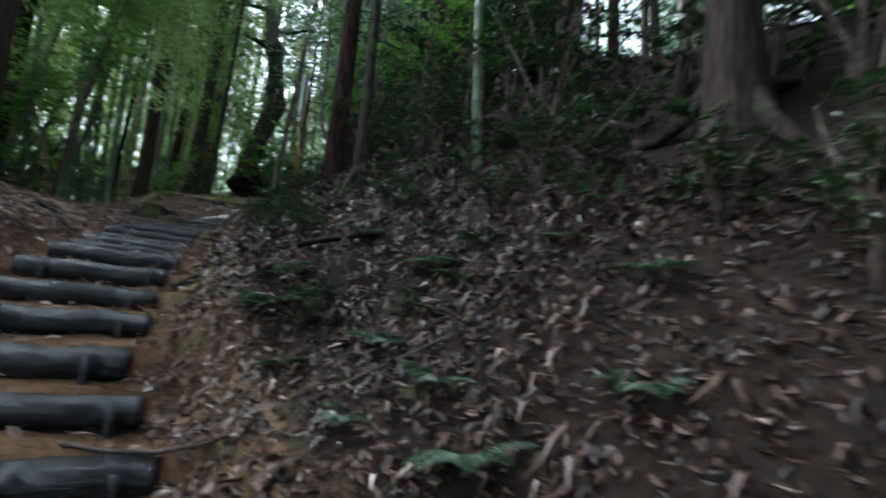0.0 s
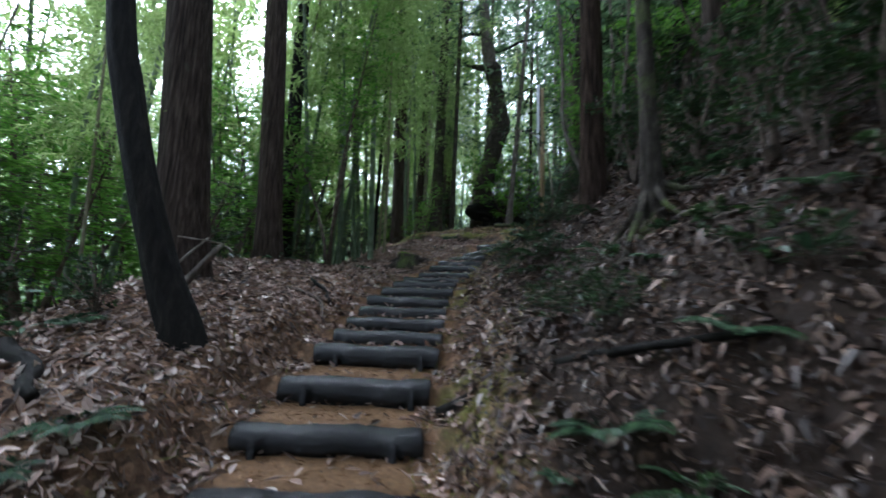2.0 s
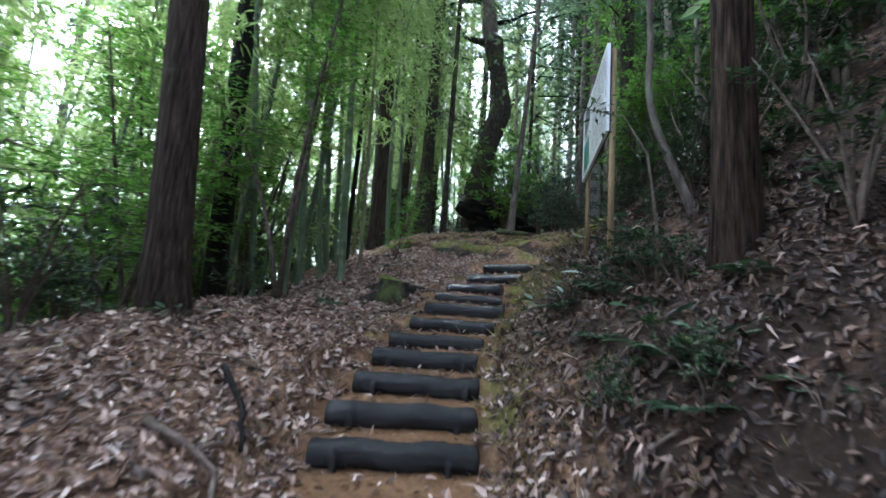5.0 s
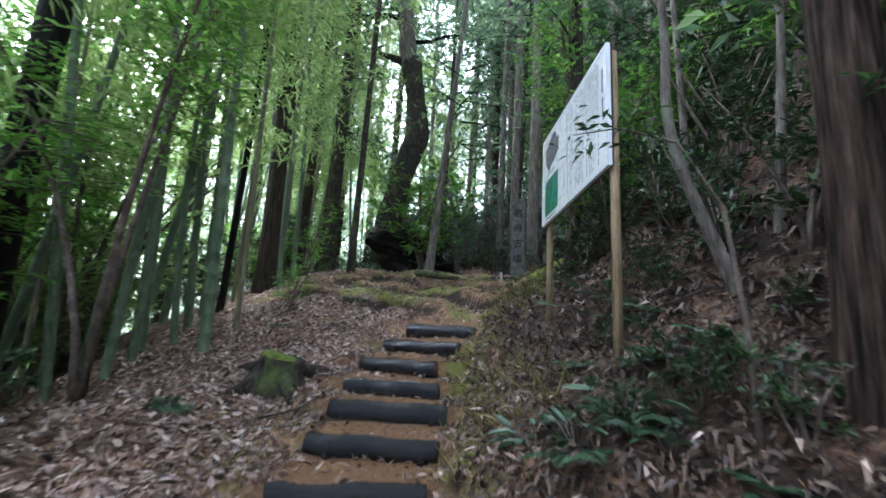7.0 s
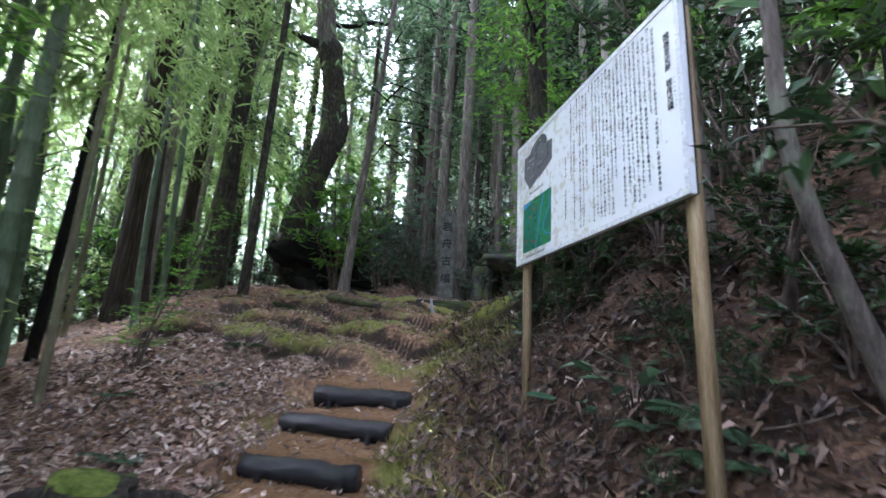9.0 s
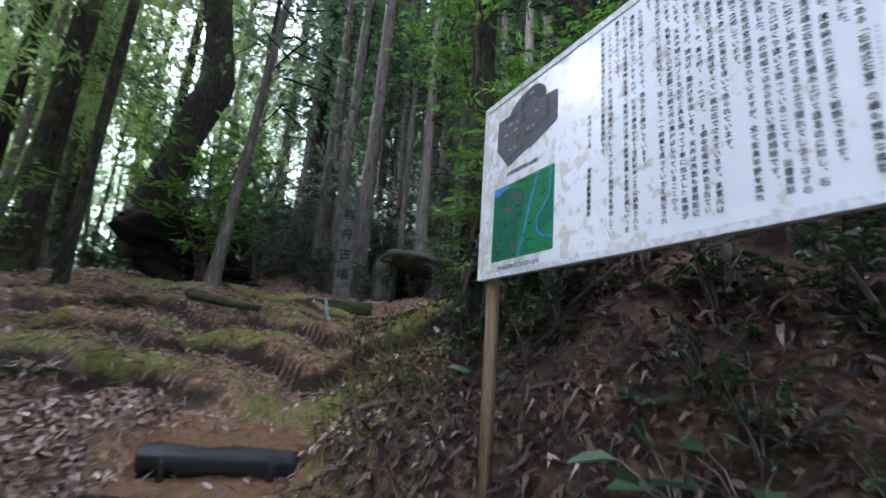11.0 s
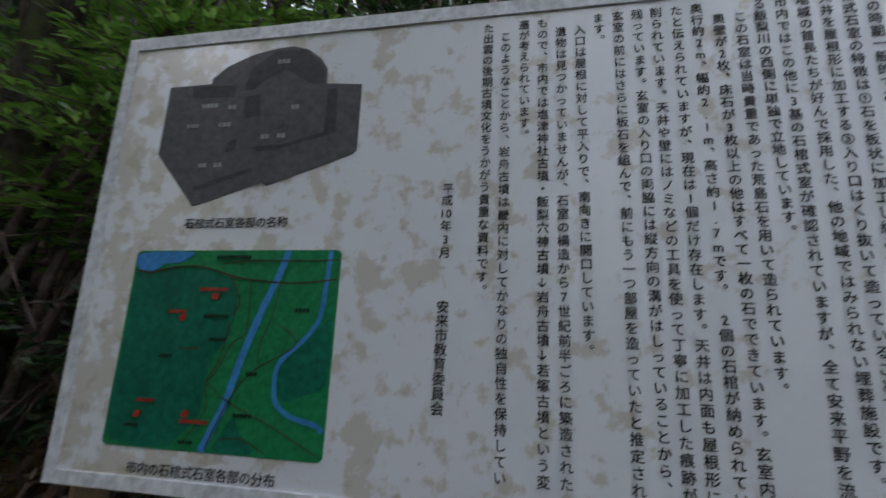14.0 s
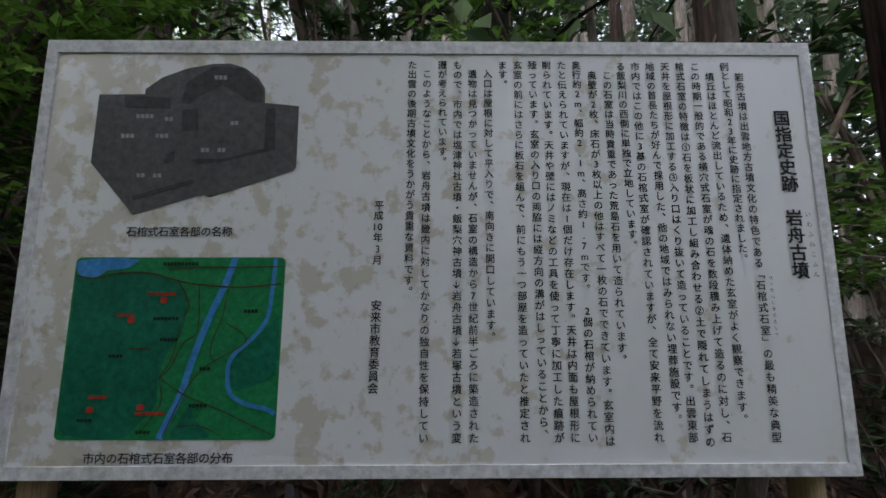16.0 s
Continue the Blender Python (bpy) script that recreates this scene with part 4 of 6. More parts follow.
# the layout was drawn on a plan sheet with these corners
H_SIGN = fit_plane(((87, 76), (1430, 77), (1521, 845), (0, 848)))
COLUMNS = [
    ("国指定史跡　岩舟古墳", 1383, 212, 1415, 483, 0.037),
    ("いわふねこふん", 1429, 384, 1443, 490, 0.0125),
    ("岩舟古墳は出雲地方古墳文化の特色である「石棺式石室」の最も精美な典型", 1308, 138, 1370, 777, 0.0205),
    ("せっかんしきせきしつ", 1362, 496, 1371, 596, 0.009),
    ("例として昭和23年に史跡に指定されました。", 1281, 120, 1314, 462, 0.0205),
    ("墳丘はほとんど流出しているため、遺体納めた玄室がよく観察できます。", 1255, 138, 1312, 745, 0.0205),
    ("この時期一般的である横穴式石室が魂の石を数段積み上げて造るのに対し、石", 1228, 120, 1282, 777, 0.0205),
    ("棺式石室の特徴は①石を板状に加工し組み合わせる②土で隠れてしまうはずの", 1201, 120, 1253, 785, 0.0205),
    ("天井を屋根形に加工する③入り口はくり抜いて造っていることです。出雲東部", 1175, 120, 1223, 777, 0.0205),
    ("地域の首長たちが好んで採用した、他の地域ではみられない埋葬施設です。", 1148, 120, 1196, 745, 0.0205),
    ("市内ではこの他に3基の石棺式室が確認されていますが、全て安来平野を流れ", 1122, 120, 1163, 777, 0.0205),
    ("る飯梨川の西側に単独で立地しています。", 1096, 120, 1118, 438, 0.0205),
    ("この石室は当時貴重であった荒島石を用いて造られています。", 1072, 136, 1099, 640, 0.0205),
    ("奥壁が2枚、床石が3枚以上の他はすべて一枚の石でできています。玄室内は", 1045, 136, 1077, 783, 0.0205),
    ("奥行約2m、幅約2.1m、高さ約1.7mです。　2個の石棺が納められてい", 1017, 118, 1047, 777, 0.0205),
    ("たと伝えられていますが、現在は1個だけ存在します。天井は内面も屋根形に", 991, 118, 1016, 777, 0.0205),
    ("削られています。天井や壁にはノミなどの工具を使って丁寧に加工した痕跡が", 964, 118, 988, 777, 0.0205),
    ("残っています。玄室の入り口の両脇には縦方向の溝がはしっていることから、", 939, 118, 961, 771, 0.0205),
    ("玄室の前にはさらに板石を組んで、前にもう一つ部屋を造っていたと推定され", 913, 118, 928, 777, 0.0205),
    ("ます。", 886, 118, 888, 152, 0.0205),
    ("入口は屋根に対して平入りで、南向きに開口しています。", 860, 134, 868, 600, 0.0205),
    ("遺物は見つかっていませんが、石室の構造から7世紀前半ごろに築造された", 833, 134, 838, 777, 0.0205),
    ("もので、市内では塩津神社古墳・飯梨穴神古墳↓岩舟古墳↓若塚古墳という変", 807, 118, 808, 777, 0.0205),
    ("遷が考えられています。", 780, 118, 781, 290, 0.0205),
    ("このようなことから、岩舟古墳は畿内に対してかなりの独自性を保持してい", 753, 134, 750, 777, 0.0205),
    ("た出雲の後期古墳文化をうかがう貴重な資料です。", 727, 118, 722, 520, 0.0205),
    ("平成", 670, 368, 669, 386, 0.0205), ("年3月", 668, 425, 667, 465, 0.0205),
    ("安来市教育委員会", 666, 545, 661, 690, 0.0225),
]


def pic(face, place):
    """The grey cut-away drawing: a slab with a domed roof stone, and short white captions too small to read."""
    grey = surface("grey_print", [(0.3, (0.088, 0.09, 0.094)), (0.7, (0.115, 0.118, 0.122))], 5, roughness=0.42, bump=0, fine=60)
    dark = surface("dark_grey_print", [(0.3, (0.05, 0.052, 0.056)), (0.7, (0.07, 0.072, 0.076))], 5, roughness=0.42, bump=0, fine=60)
    pale = surface("pale_print", [(0.3, (0.26, 0.27, 0.28)), (0.7, (0.34, 0.35, 0.36))], 20, roughness=0.42, bump=0, fine=60)
    outline = [(176, 172), (256, 171), (257, 162), (285, 142), (330, 125), (375, 117), (405, 116), (432, 124), (455, 142), (467, 160), (467, 186), (527, 192), (523, 301), (517, 307), (372, 354), (362, 350), (350, 352), (238, 385), (163, 293)]
    drawing = part("drawing", mesh_of("drawing", *flat([place(*p) for p in outline], 0.0015), grey, False), face, "grey cut-away drawing of a stone chamber")
    for shape in ([(221, 174), (301, 177), (301, 197), (221, 195)], [(322, 199), (349, 197), (350, 235), (323, 237)], [(330, 150), (375, 122), (428, 124), (462, 160), (462, 186), (440, 184), (392, 155), (355, 172), (335, 188), (320, 188)],
                  [(470, 196), (486, 196), (486, 270), (400, 290), (352, 296), (338, 288), (352, 286), (392, 286), (466, 268)], [(236, 352), (342, 322), (344, 329), (238, 360)], [(294, 278), (310, 272), (308, 290), (292, 294)]):
        part("shade_patch", mesh_of("shade_patch", *flat([place(*p) for p in shape], 0.0021), dark, False), drawing)
    for x, y, w in ((378, 142, 27), (242, 211, 36), (292, 216, 18), (216, 246, 30), (276, 246, 25), (407, 223, 17), (356, 271, 17), (385, 271, 19), (244, 316, 20), (273, 316, 19)):
        bars = []
        for k in range(max(2, w // 8)):
            bars.append(flat([place(x + 8 * k, y - 4), place(x + 8 * k + 6, y - 4), place(x + 8 * k + 6, y + 3), place(x + 8 * k, y + 3)], 0.0027))
        tagged(part("small_caption", mesh_of("small_caption", *joined(*bars), pale, False), drawing), kind="stuff")


def map_panel(face, place):
    """The coloured map: green plain, dark hills, blue sea and rivers, brown roads."""
    def hue(name, c, k=0.82):
        return surface(name, [(0.3, tuple(q * k for q in c)), (0.7, c)], 9, roughness=0.42, bump=0, fine=70)
    plain, hill, sea, road, red, black = (hue("map_green", (0.02, 0.24, 0.085)), hue("map_hill", (0.014, 0.17, 0.10), 0.7), hue("map_blue", (0.06, 0.27, 0.62)),
                                          hue("map_road", (0.075, 0.055, 0.028)), hue("map_red", (0.42, 0.05, 0.03)), hue("map_black", (0.012, 0.03, 0.018)))
    q = [(142, 460), (507, 460), (491, 779), (107, 779)]

    def at(a, b):
        """a across, b down, both 0 to 1."""
        t = (q[0][0] + a * (q[1][0] - q[0][0]), q[0][1])
        d = (q[3][0] + a * (q[2][0] - q[3][0]), q[3][1])
        return place(t[0] + b * (d[0] - t[0]), t[1] + b * (d[1] - t[1]))

    def rounded(r=0.028):
        out = []
        for cx, cy, s in ((1 - r, r, -90), (1 - r, 1 - r, 0), (r, 1 - r, 90), (r, r, 180)):
            for k in range(6):
                t = radians(s + 18 * k)
                out.append(at(cx + r * math.cos(t), cy + r * math.sin(t)))
        return out[::-1]
    m = part("map", mesh_of("map", *flat(rounded(), 0.0015), plain, False), face, "green printed map with blue rivers and brown roads")

    def curve(pts, n=8):
        out = []
        for i in range(len(pts) - 1):
            p0, p1, p2, p3 = (pts[max(0, min(len(pts) - 1, i + k))] for k in (-1, 0, 1, 2))
            for k in range(n):
                t = k / n
                out.append(tuple(0.5 * (2 * b + (c - a) * t + (2 * a - 5 * b + 4 * c - d) * t * t + (3 * b - a - 3 * c + d) * t ** 3) for a, b, c, d in zip(p0, p1, p2, p3)))
        return out + [pts[-1]]

    def patch(name, pts, mat, lift):
        part(name, mesh_of(name, *flat([at(*p) for p in curve(pts + pts[:1])[:-1]][::-1], lift), mat, False), m)

    def line(name, pts, w, mat, lift):
        part(name, mesh_of(name, *ribbon([at(*p) for p in curve(pts)], w, lift), mat, False), m)
    patch("hill", [(0.012, 0.115), (0.12, 0.1), (0.35, 0.09), (0.5, 0.15), (0.545, 0.26), (0.53, 0.42), (0.47, 0.54), (0.45, 0.66), (0.44, 0.82), (0.36, 0.93), (0.31, 0.985), (0.1, 0.985), (0.012, 0.9), (0.012, 0.5)], hill, 0.0020)
    patch("hill", [(0.985, 0.32), (0.9, 0.42), (0.8, 0.52), (0.76, 0.62), (0.8, 0.73), (0.9, 0.70), (0.985, 0.63)], hill, 0.0020)
    patch("hill", [(0.60, 0.80), (0.56, 0.90), (0.53, 0.985), (0.7, 0.985), (0.64, 0.9)], hill, 0.0020)
    patch("sea", [(0.012, 0.075), (0.03, 0.015), (0.29, 0.01), (0.24, 0.06), (0.16, 0.07), (0.1, 0.11), (0.04, 0.105)], sea, 0.0025)
    line("river", [(0.76, 0.004), (0.73, 0.12), (0.66, 0.33), (0.6, 0.55), (0.56, 0.74), (0.52, 0.86), (0.475, 0.995)], 0.0135, sea, 0.0032)
    line("river", [(0.955, 0.004), (0.945, 0.2), (0.93, 0.34), (0.87, 0.44), (0.785, 0.54), (0.765, 0.62), (0.78, 0.74), (0.85, 0.80), (0.95, 0.83), (0.992, 0.86)], 0.0085, sea, 0.0032)
    for pts, w in (([(0.01, 0.1), (0.1, 0.115), (0.2, 0.09), (0.35, 0.085), (0.5, 0.13), (0.6, 0.15), (0.8, 0.165), (0.99, 0.145)], 0.0032), ([(0.45, 0.07), (0.6, 0.055), (0.8, 0.055), (0.99, 0.05)], 0.0025),
                   ([(0.6, 0.15), (0.61, 0.4), (0.55, 0.47), (0.5, 0.6), (0.455, 0.66)], 0.0022), ([(0.74, 0.17), (0.72, 0.33), (0.685, 0.45), (0.68, 0.54), (0.7, 0.57)], 0.002), ([(0.455, 0.66), (0.57, 0.75), (0.75, 0.84), (0.98, 0.97)], 0.0022),
                   ([(0.74, 0.36), (0.84, 0.46), (0.66, 0.6), (0.57, 0.75), (0.49, 0.985)], 0.0022), ([(0.535, 0.33), (0.56, 0.26), (0.5, 0.13)], 0.0028), ([(0.53, 0.36), (0.5, 0.56), (0.455, 0.66), (0.47, 0.8), (0.38, 0.97)], 0.002), ([(0.4, 0.5), (0.3, 0.5)], 0.003), ([(0.55, 0.93), (0.65, 0.92), (0.76, 0.98)], 0.002)):
        line("road", pts, w, road, 0.0038)
    for a, b in ((0.44, 0.235), (0.295, 0.345), (0.15, 0.835), (0.38, 0.82)):
        patch("red_mark", [(a - 0.014, b - 0.014), (a + 0.014, b - 0.014), (a + 0.014, b + 0.014), (a - 0.014, b + 0.014)], red, 0.0044)
    for a, b, w, mat in ((0.36, 0.2, 0.14, red), (0.225, 0.315, 0.1, red), (0.14, 0.765, 0.1, red), (0.36, 0.855, 0.15, red), (0.42, 0.035, 0.17, black), (0.40, 0.335, 0.13, black), (0.21, 0.54, 0.07, black), (0.82, 0.295, 0.07, black),
                         (0.635, 0.61, 0.06, black), (0.60, 0.81, 0.1, black), (0.37, 0.955, 0.08, black), (0.44, 0.45, 0.09, black), (0.1, 0.89, 0.08, black)):
        bars = [flat([at(a + 0.017 * k, b - 0.008), at(a + 0.017 * k + 0.013, b - 0.008), at(a + 0.017 * k + 0.013, b + 0.010), at(a + 0.017 * k, b + 0.010)][::-1], 0.0044) for k in range(int(w / 0.017))]
        tagged(part("map_label", mesh_of("map_label", *joined(*bars), mat, False), m), kind="stuff")
    v, f = lettering("10", *place(662, 406), 0.021, 0.0115, 0, 0.0003)
    part("text_line", mesh_of("text_line", v, f, INK, False), face)


signboard()


# ---- shrubs, ferns, grass, litter ----
def shrub_meshes(tall, spread, n_stem, n_leaf, size, mat, seed, slim=0.42, flat_layers=False, low=0.25):
    rg = np.random.default_rng(seed)
    stems, P, D = [], [], []
    for k in range(n_stem):
        a = rg.random() * 6.283
        out = spread * rg.uniform(0.3, 1.0)
        h = tall * rg.uniform(0.65, 1.0)
        path = [np.array([math.cos(a) * out * q ** 1.5 + 0.05 * math.sin(5 * q + k), math.sin(a) * out * q ** 1.5, h * q - 0.1 * (q == 0)]) for q in np.linspace(0, 1, 7)]
        stems.append(tube([tuple(p) for p in path], [0.018 * tall ** 0.5 * (1 - 0.8 * q) for q in np.linspace(0, 1, 7)], 6, 0.05, 0, seed + k))
        m = n_leaf // n_stem
        twigs = max(4, m // 14)
        for _ in range(twigs):
            q = rg.uniform(low, 1)
            foot = path[min(5, int(q * 6))] + (path[min(6, int(q * 6) + 1)] - path[min(5, int(q * 6))]) * (q * 6 % 1)
            b = rg.random() * 6.283
            ln = spread * rg.uniform(0.25, 0.7) * (1.2 - 0.6 * q)
            way = np.array([math.cos(b), math.sin(b), rg.uniform(-0.05, 0.15) if flat_layers else rg.uniform(-0.1, 0.6)])
            t = rg.uniform(0.2, 1, 14)
            P.append(foot + way * (ln * t)[:, None] + rg.normal(0, 0.03 * spread, (14, 3)) * [1, 1, 0.4])
            D.append(way * 0.8 + rg.normal(0, 0.6, (14, 3)) * [1, 1, 0.35 if flat_layers else 0.7])
            stems.append(tube([tuple(foot), tuple(foot + way * ln)], [0.006, 0.002], 4, caps=False))
    P, D = np.concatenate(P), np.concatenate(D)
    N = rg.normal(0, 0.35, P.shape) + [0, 0, 1]
    L = rg.uniform(0.6, 1.25, len(P)) * size
    return mesh_of("foliage", *leaves(P, D, N, L, L * slim), mat, False), mesh_of("stem", *joined(*stems), TWIG)


SHRUBS = {
    "dark": [shrub_meshes(1.3, 0.6, 5, 620, 0.085, LEAF_DEEP, 31), shrub_meshes(1.9, 0.8, 6, 760, 0.095, LEAF_DEEP, 32), shrub_meshes(0.8, 0.5, 5, 420, 0.08, LEAF_DEEP, 33)],
    "grey": [shrub_meshes(1.3, 0.6, 5, 620, 0.09, LEAF_SHADE, 41), shrub_meshes(1.9, 0.9, 6, 760, 0.10, LEAF_SHADE, 42), shrub_meshes(0.8, 0.5, 5, 420, 0.085, LEAF_SHADE, 43)],
    "bright": [shrub_meshes(3.6, 1.3, 3, 1500, 0.10, LEAF_BRIGHT, 34, 0.4, True, 0.45), shrub_meshes(2.2, 0.9, 4, 900, 0.09, LEAF_BRIGHT, 35, 0.4, True), shrub_meshes(5.2, 1.7, 3, 2300, 0.11, LEAF_BRIGHT, 36, 0.4, True, 0.5)],
    "wild": [shrub_meshes(2.6, 1.2, 6, 1300, 0.15, LEAF_BAMBOO, 37, 0.22), shrub_meshes(2.2, 1.3, 6, 1200, 0.16, LEAF_DEEP, 38, 0.35), shrub_meshes(3.4, 1.6, 6, 1500, 0.2, LEAF_BRIGHT, 39, 0.35)],
}
LABELS = {"dark": ("evergreen shrub with small glossy dark leaves", "shrub", "evergreen shrubs on the bank"),
          "grey": ("grey-green evergreen bush under the trees", "bush", "grey-green bushes of the wood"),
          "bright": ("young tree with layers of fresh green leaves", "young tree", "fresh green undergrowth trees"),
          "wild": ("tangled green undergrowth bush of the wood", "bush", "bushes of the undergrowth")}


def shrub(kind, x, y, k, size=1.0, turn=0.0, tilt=0.0, name="shrub"):
    label, cat, group = LABELS[kind]
    ob = holder({"dark": "evergreen_shrub", "grey": "understory_bush", "bright": "young_tree", "wild": "bush"}[kind], (x, y, g(x, y)), label, cat, group)
    ob.matrix_basis = pose(x, y, g(x, y) - 0.02, tilt, 0, turn) @ Matrix.Scale(size, 4)
    leaf, stem = SHRUBS[kind][k % 3]
    part("foliage", leaf, ob)
    part("stem", stem, ob)


rnd = random.Random(77)
# fresh green young trees by the path, on the valley side and by the signboard
for x, y, k, s in ((-6.5, 7.2, 2, 0.95), (-7.1, 5.6, 0, 1.1), (-8.4, 6.4, 2, 1.1), (-6.2, 3.2, 0, 1.0), (-7.6, 3.4, 2, 1.0), (-9.5, 4.5, 2, 1.2), (-5.3, 1.6, 1, 1.1), (-6.6, 0.6, 0, 1.1), (-8.6, 1.4, 2, 1.1), (-4.2, 0.6, 1, 1.0),
                   (-3.1, 10.75, 1, 1.0), (-3.35, 10.9, 0, 0.85), (-2.9, 11.3, 0, 1.05), (-2.6, 10.7, 1, 1.1), (-3.1, 11.2, 2, 0.95), (-6.9, 9.9, 1, 0.5), (-9.6, 7.6, 2, 1.1), (-8.9, 12.6, 1, 0.8), (-0.9, 8.4, 0, 1.0), (0.6, 6.6, 0, 1.0)):
    shrub("bright", x, y, k, s, rnd.uniform(0, 360))
# dark evergreens on the bank
for x, y, k, s in ((-3.0, 10.3, 0, 0.75), (-2.8, 9.95, 2, 0.9), (-3.25, 10.6, 2, 0.8), (-2.0, 8.2, 2, 0.75), (-1.9, 8.9, 2, 0.8), (-2.2, 9.3, 2, 0.7), (-1.6, 8.0, 0, 0.9), (-2.35, 8.35, 2, 0.45), (-2.45, 9.05, 2, 0.5), (-2.45, 8.75, 2, 0.55), (-2.0, 8.6, 0, 0.8), (-1.7, 9.3, 1, 0.9), (-1.2, 8.3, 1, 1.0), (-2.25, 9.9, 0, 0.9), (-2.75, 10.1, 0, 0.8), (-1.55, 10.2, 1, 1.0), (-2.0, 7.0, 2, 0.6), (-2.4, 7.45, 2, 0.6), (-2.62, 7.3, 2, 0.42),
                   (-1.1, 6.8, 1, 0.7), (-0.4, 6.2, 0, 0.9), (0.1, 5.2, 1, 0.7), (0.6, 4.9, 0, 0.9), (1.3, 4.6, 1, 0.9), (1.5, 3.8, 2, 0.9), (2.0, 3.1, 2, 0.8), (2.3, 2.6, 0, 0.7), (0.9, 3.9, 2, 0.7), (2.9, 3.4, 1, 1.0), (0.0, 4.5, 2, 0.6),
                   (-3.0, 9.85, 2, 0.7), (-0.2, 8.9, 1, 1.2), (0.4, 7.9, 1, 1.3), (-0.6, 9.9, 1, 1.2), (-3.7, 3.0, 2, 0.6), (-3.6, 2.3, 0, 0.6), (-4.8, 2.6, 1, 0.8), (-4.3, 3.1, 2, 0.5), (-5.9, 4.6, 1, 0.8), (-6.3, 5.0, 0, 1.0), (-6.2, 6.5, 2, 0.7)):
    shrub("dark", x, y, k, s, rnd.uniform(0, 360))
for k, (x, y) in enumerate(((0.4, 5.6), (1.0, 5.3), (1.7, 4.9), (2.3, 4.4), (2.7, 3.9), (1.9, 4.1), (1.2, 4.0), (-0.1, 6.6), (-0.6, 7.0), (2.8, 2.9), (3.2, 2.4), (0.8, 4.6), (0.3, 4.9), (1.5, 5.7))):
    shrub("dark", x, y, k, rnd.uniform(0.6, 1.0), rnd.uniform(0, 360))
# bushes further off
n = 0
while n < 70:
    r = rnd.random()
    x, y = (rnd.uniform(-16, 9), rnd.uniform(15.5, 34)) if r < 0.55 else (rnd.uniform(-20, -7), rnd.uniform(-3, 18)) if r < 0.82 else (rnd.uniform(0.8, 12), rnd.uniform(0, 16))
    s, d, _ = along(np.array([x]), np.array([y]))
    if abs(d[0]) < 1.6 or (0 < d[0] < 4.3 and y < 13) or (-4.6 < d[0] < 0 and y < 15):
        continue
    shrub("wild", x, y, n, rnd.uniform(0.7, 1.3), rnd.uniform(0, 360))
    n += 1


# large evergreens that roof the bank over
for k, (x, y) in enumerate(((1.6, 5.6), (1.0, 7.2), (0.4, 9.4), (-0.3, 11.0), (3.6, 3.9), (3.4, 2.2), (4.6, 4.9), (-1.2, 12.3), (4.4, 1.6))):
    shrub("dark", x, y, 1, rnd.uniform(2.0, 2.9), rnd.uniform(0, 360))


# a dark belt of evergreens round the head of the path
for k in range(40):
    x, y = rnd.uniform(-13, 8), rnd.uniform(17.5, 25)
    shrub(("grey", "grey", "dark")[k % 3], x, y, k, rnd.uniform(1.1, 2.1), rnd.uniform(0, 360))


for k, (x, y, size) in enumerate(((-2.7, 15.9, 1.0), (-3.0, 15.2, 0.8), (-2.3, 14.8, 1.2), (-2.0, 13.8, 1.2), (-1.9, 16.4, 1.4), (-2.9, 14.2, 0.7), (-3.2, 13.2, 0.8), (-2.6, 12.6, 1.1), (-3.05, 12.0, 0.9), (-1.6, 12.4, 1.5), (-1.2, 14.4, 1.7), (-0.4, 16.0, 2.0))):
    shrub("dark", x, y, k, size, 77 * k)


for k in range(75):
    x, y = rnd.uniform(-11, 6), rnd.uniform(18.5, 29)
    shrub("grey" if k % 6 else "dark", x, y, 1, rnd.uniform(1.5, 2.5), rnd.uniform(0, 360))
n = 0
while n < 60:
    x, y = rnd.uniform(-15, -5.5), rnd.uniform(-2, 11)
    s, d, _ = along(np.array([x]), np.array([y]))
    if d[0] > -4.3:
        continue
    shrub(("grey", "bright", "wild", "grey")[n % 4], x, y, (1, 2, n // 4, 1)[n % 4], rnd.uniform(1.2, 2.0) if n % 2 == 0 else rnd.uniform(0.8, 1.2), rnd.uniform(0, 360))
    n += 1
# tall evergreens added out of view behind the path's foot, to block light
for k in range(34):
    x, y = rnd.uniform(-9, 10), rnd.uniform(-13, -3.5)
    shrub("dark", x, y, 1, rnd.uniform(2.2, 3.6), rnd.uniform(0, 360))


for k in range(16):
    shrub("wild", rnd.uniform(-13.5, -9.2), rnd.uniform(6, 14), k, rnd.uniform(0.6, 1.1), rnd.uniform(0, 360))


for k in range(30):
    x, y = rnd.uniform(-10, 1.5), rnd.uniform(16.2, 18.5)
    shrub(("dark", "grey", "grey")[k % 3], x, y, k, rnd.uniform(0.6, 1.2), rnd.uniform(0, 360))


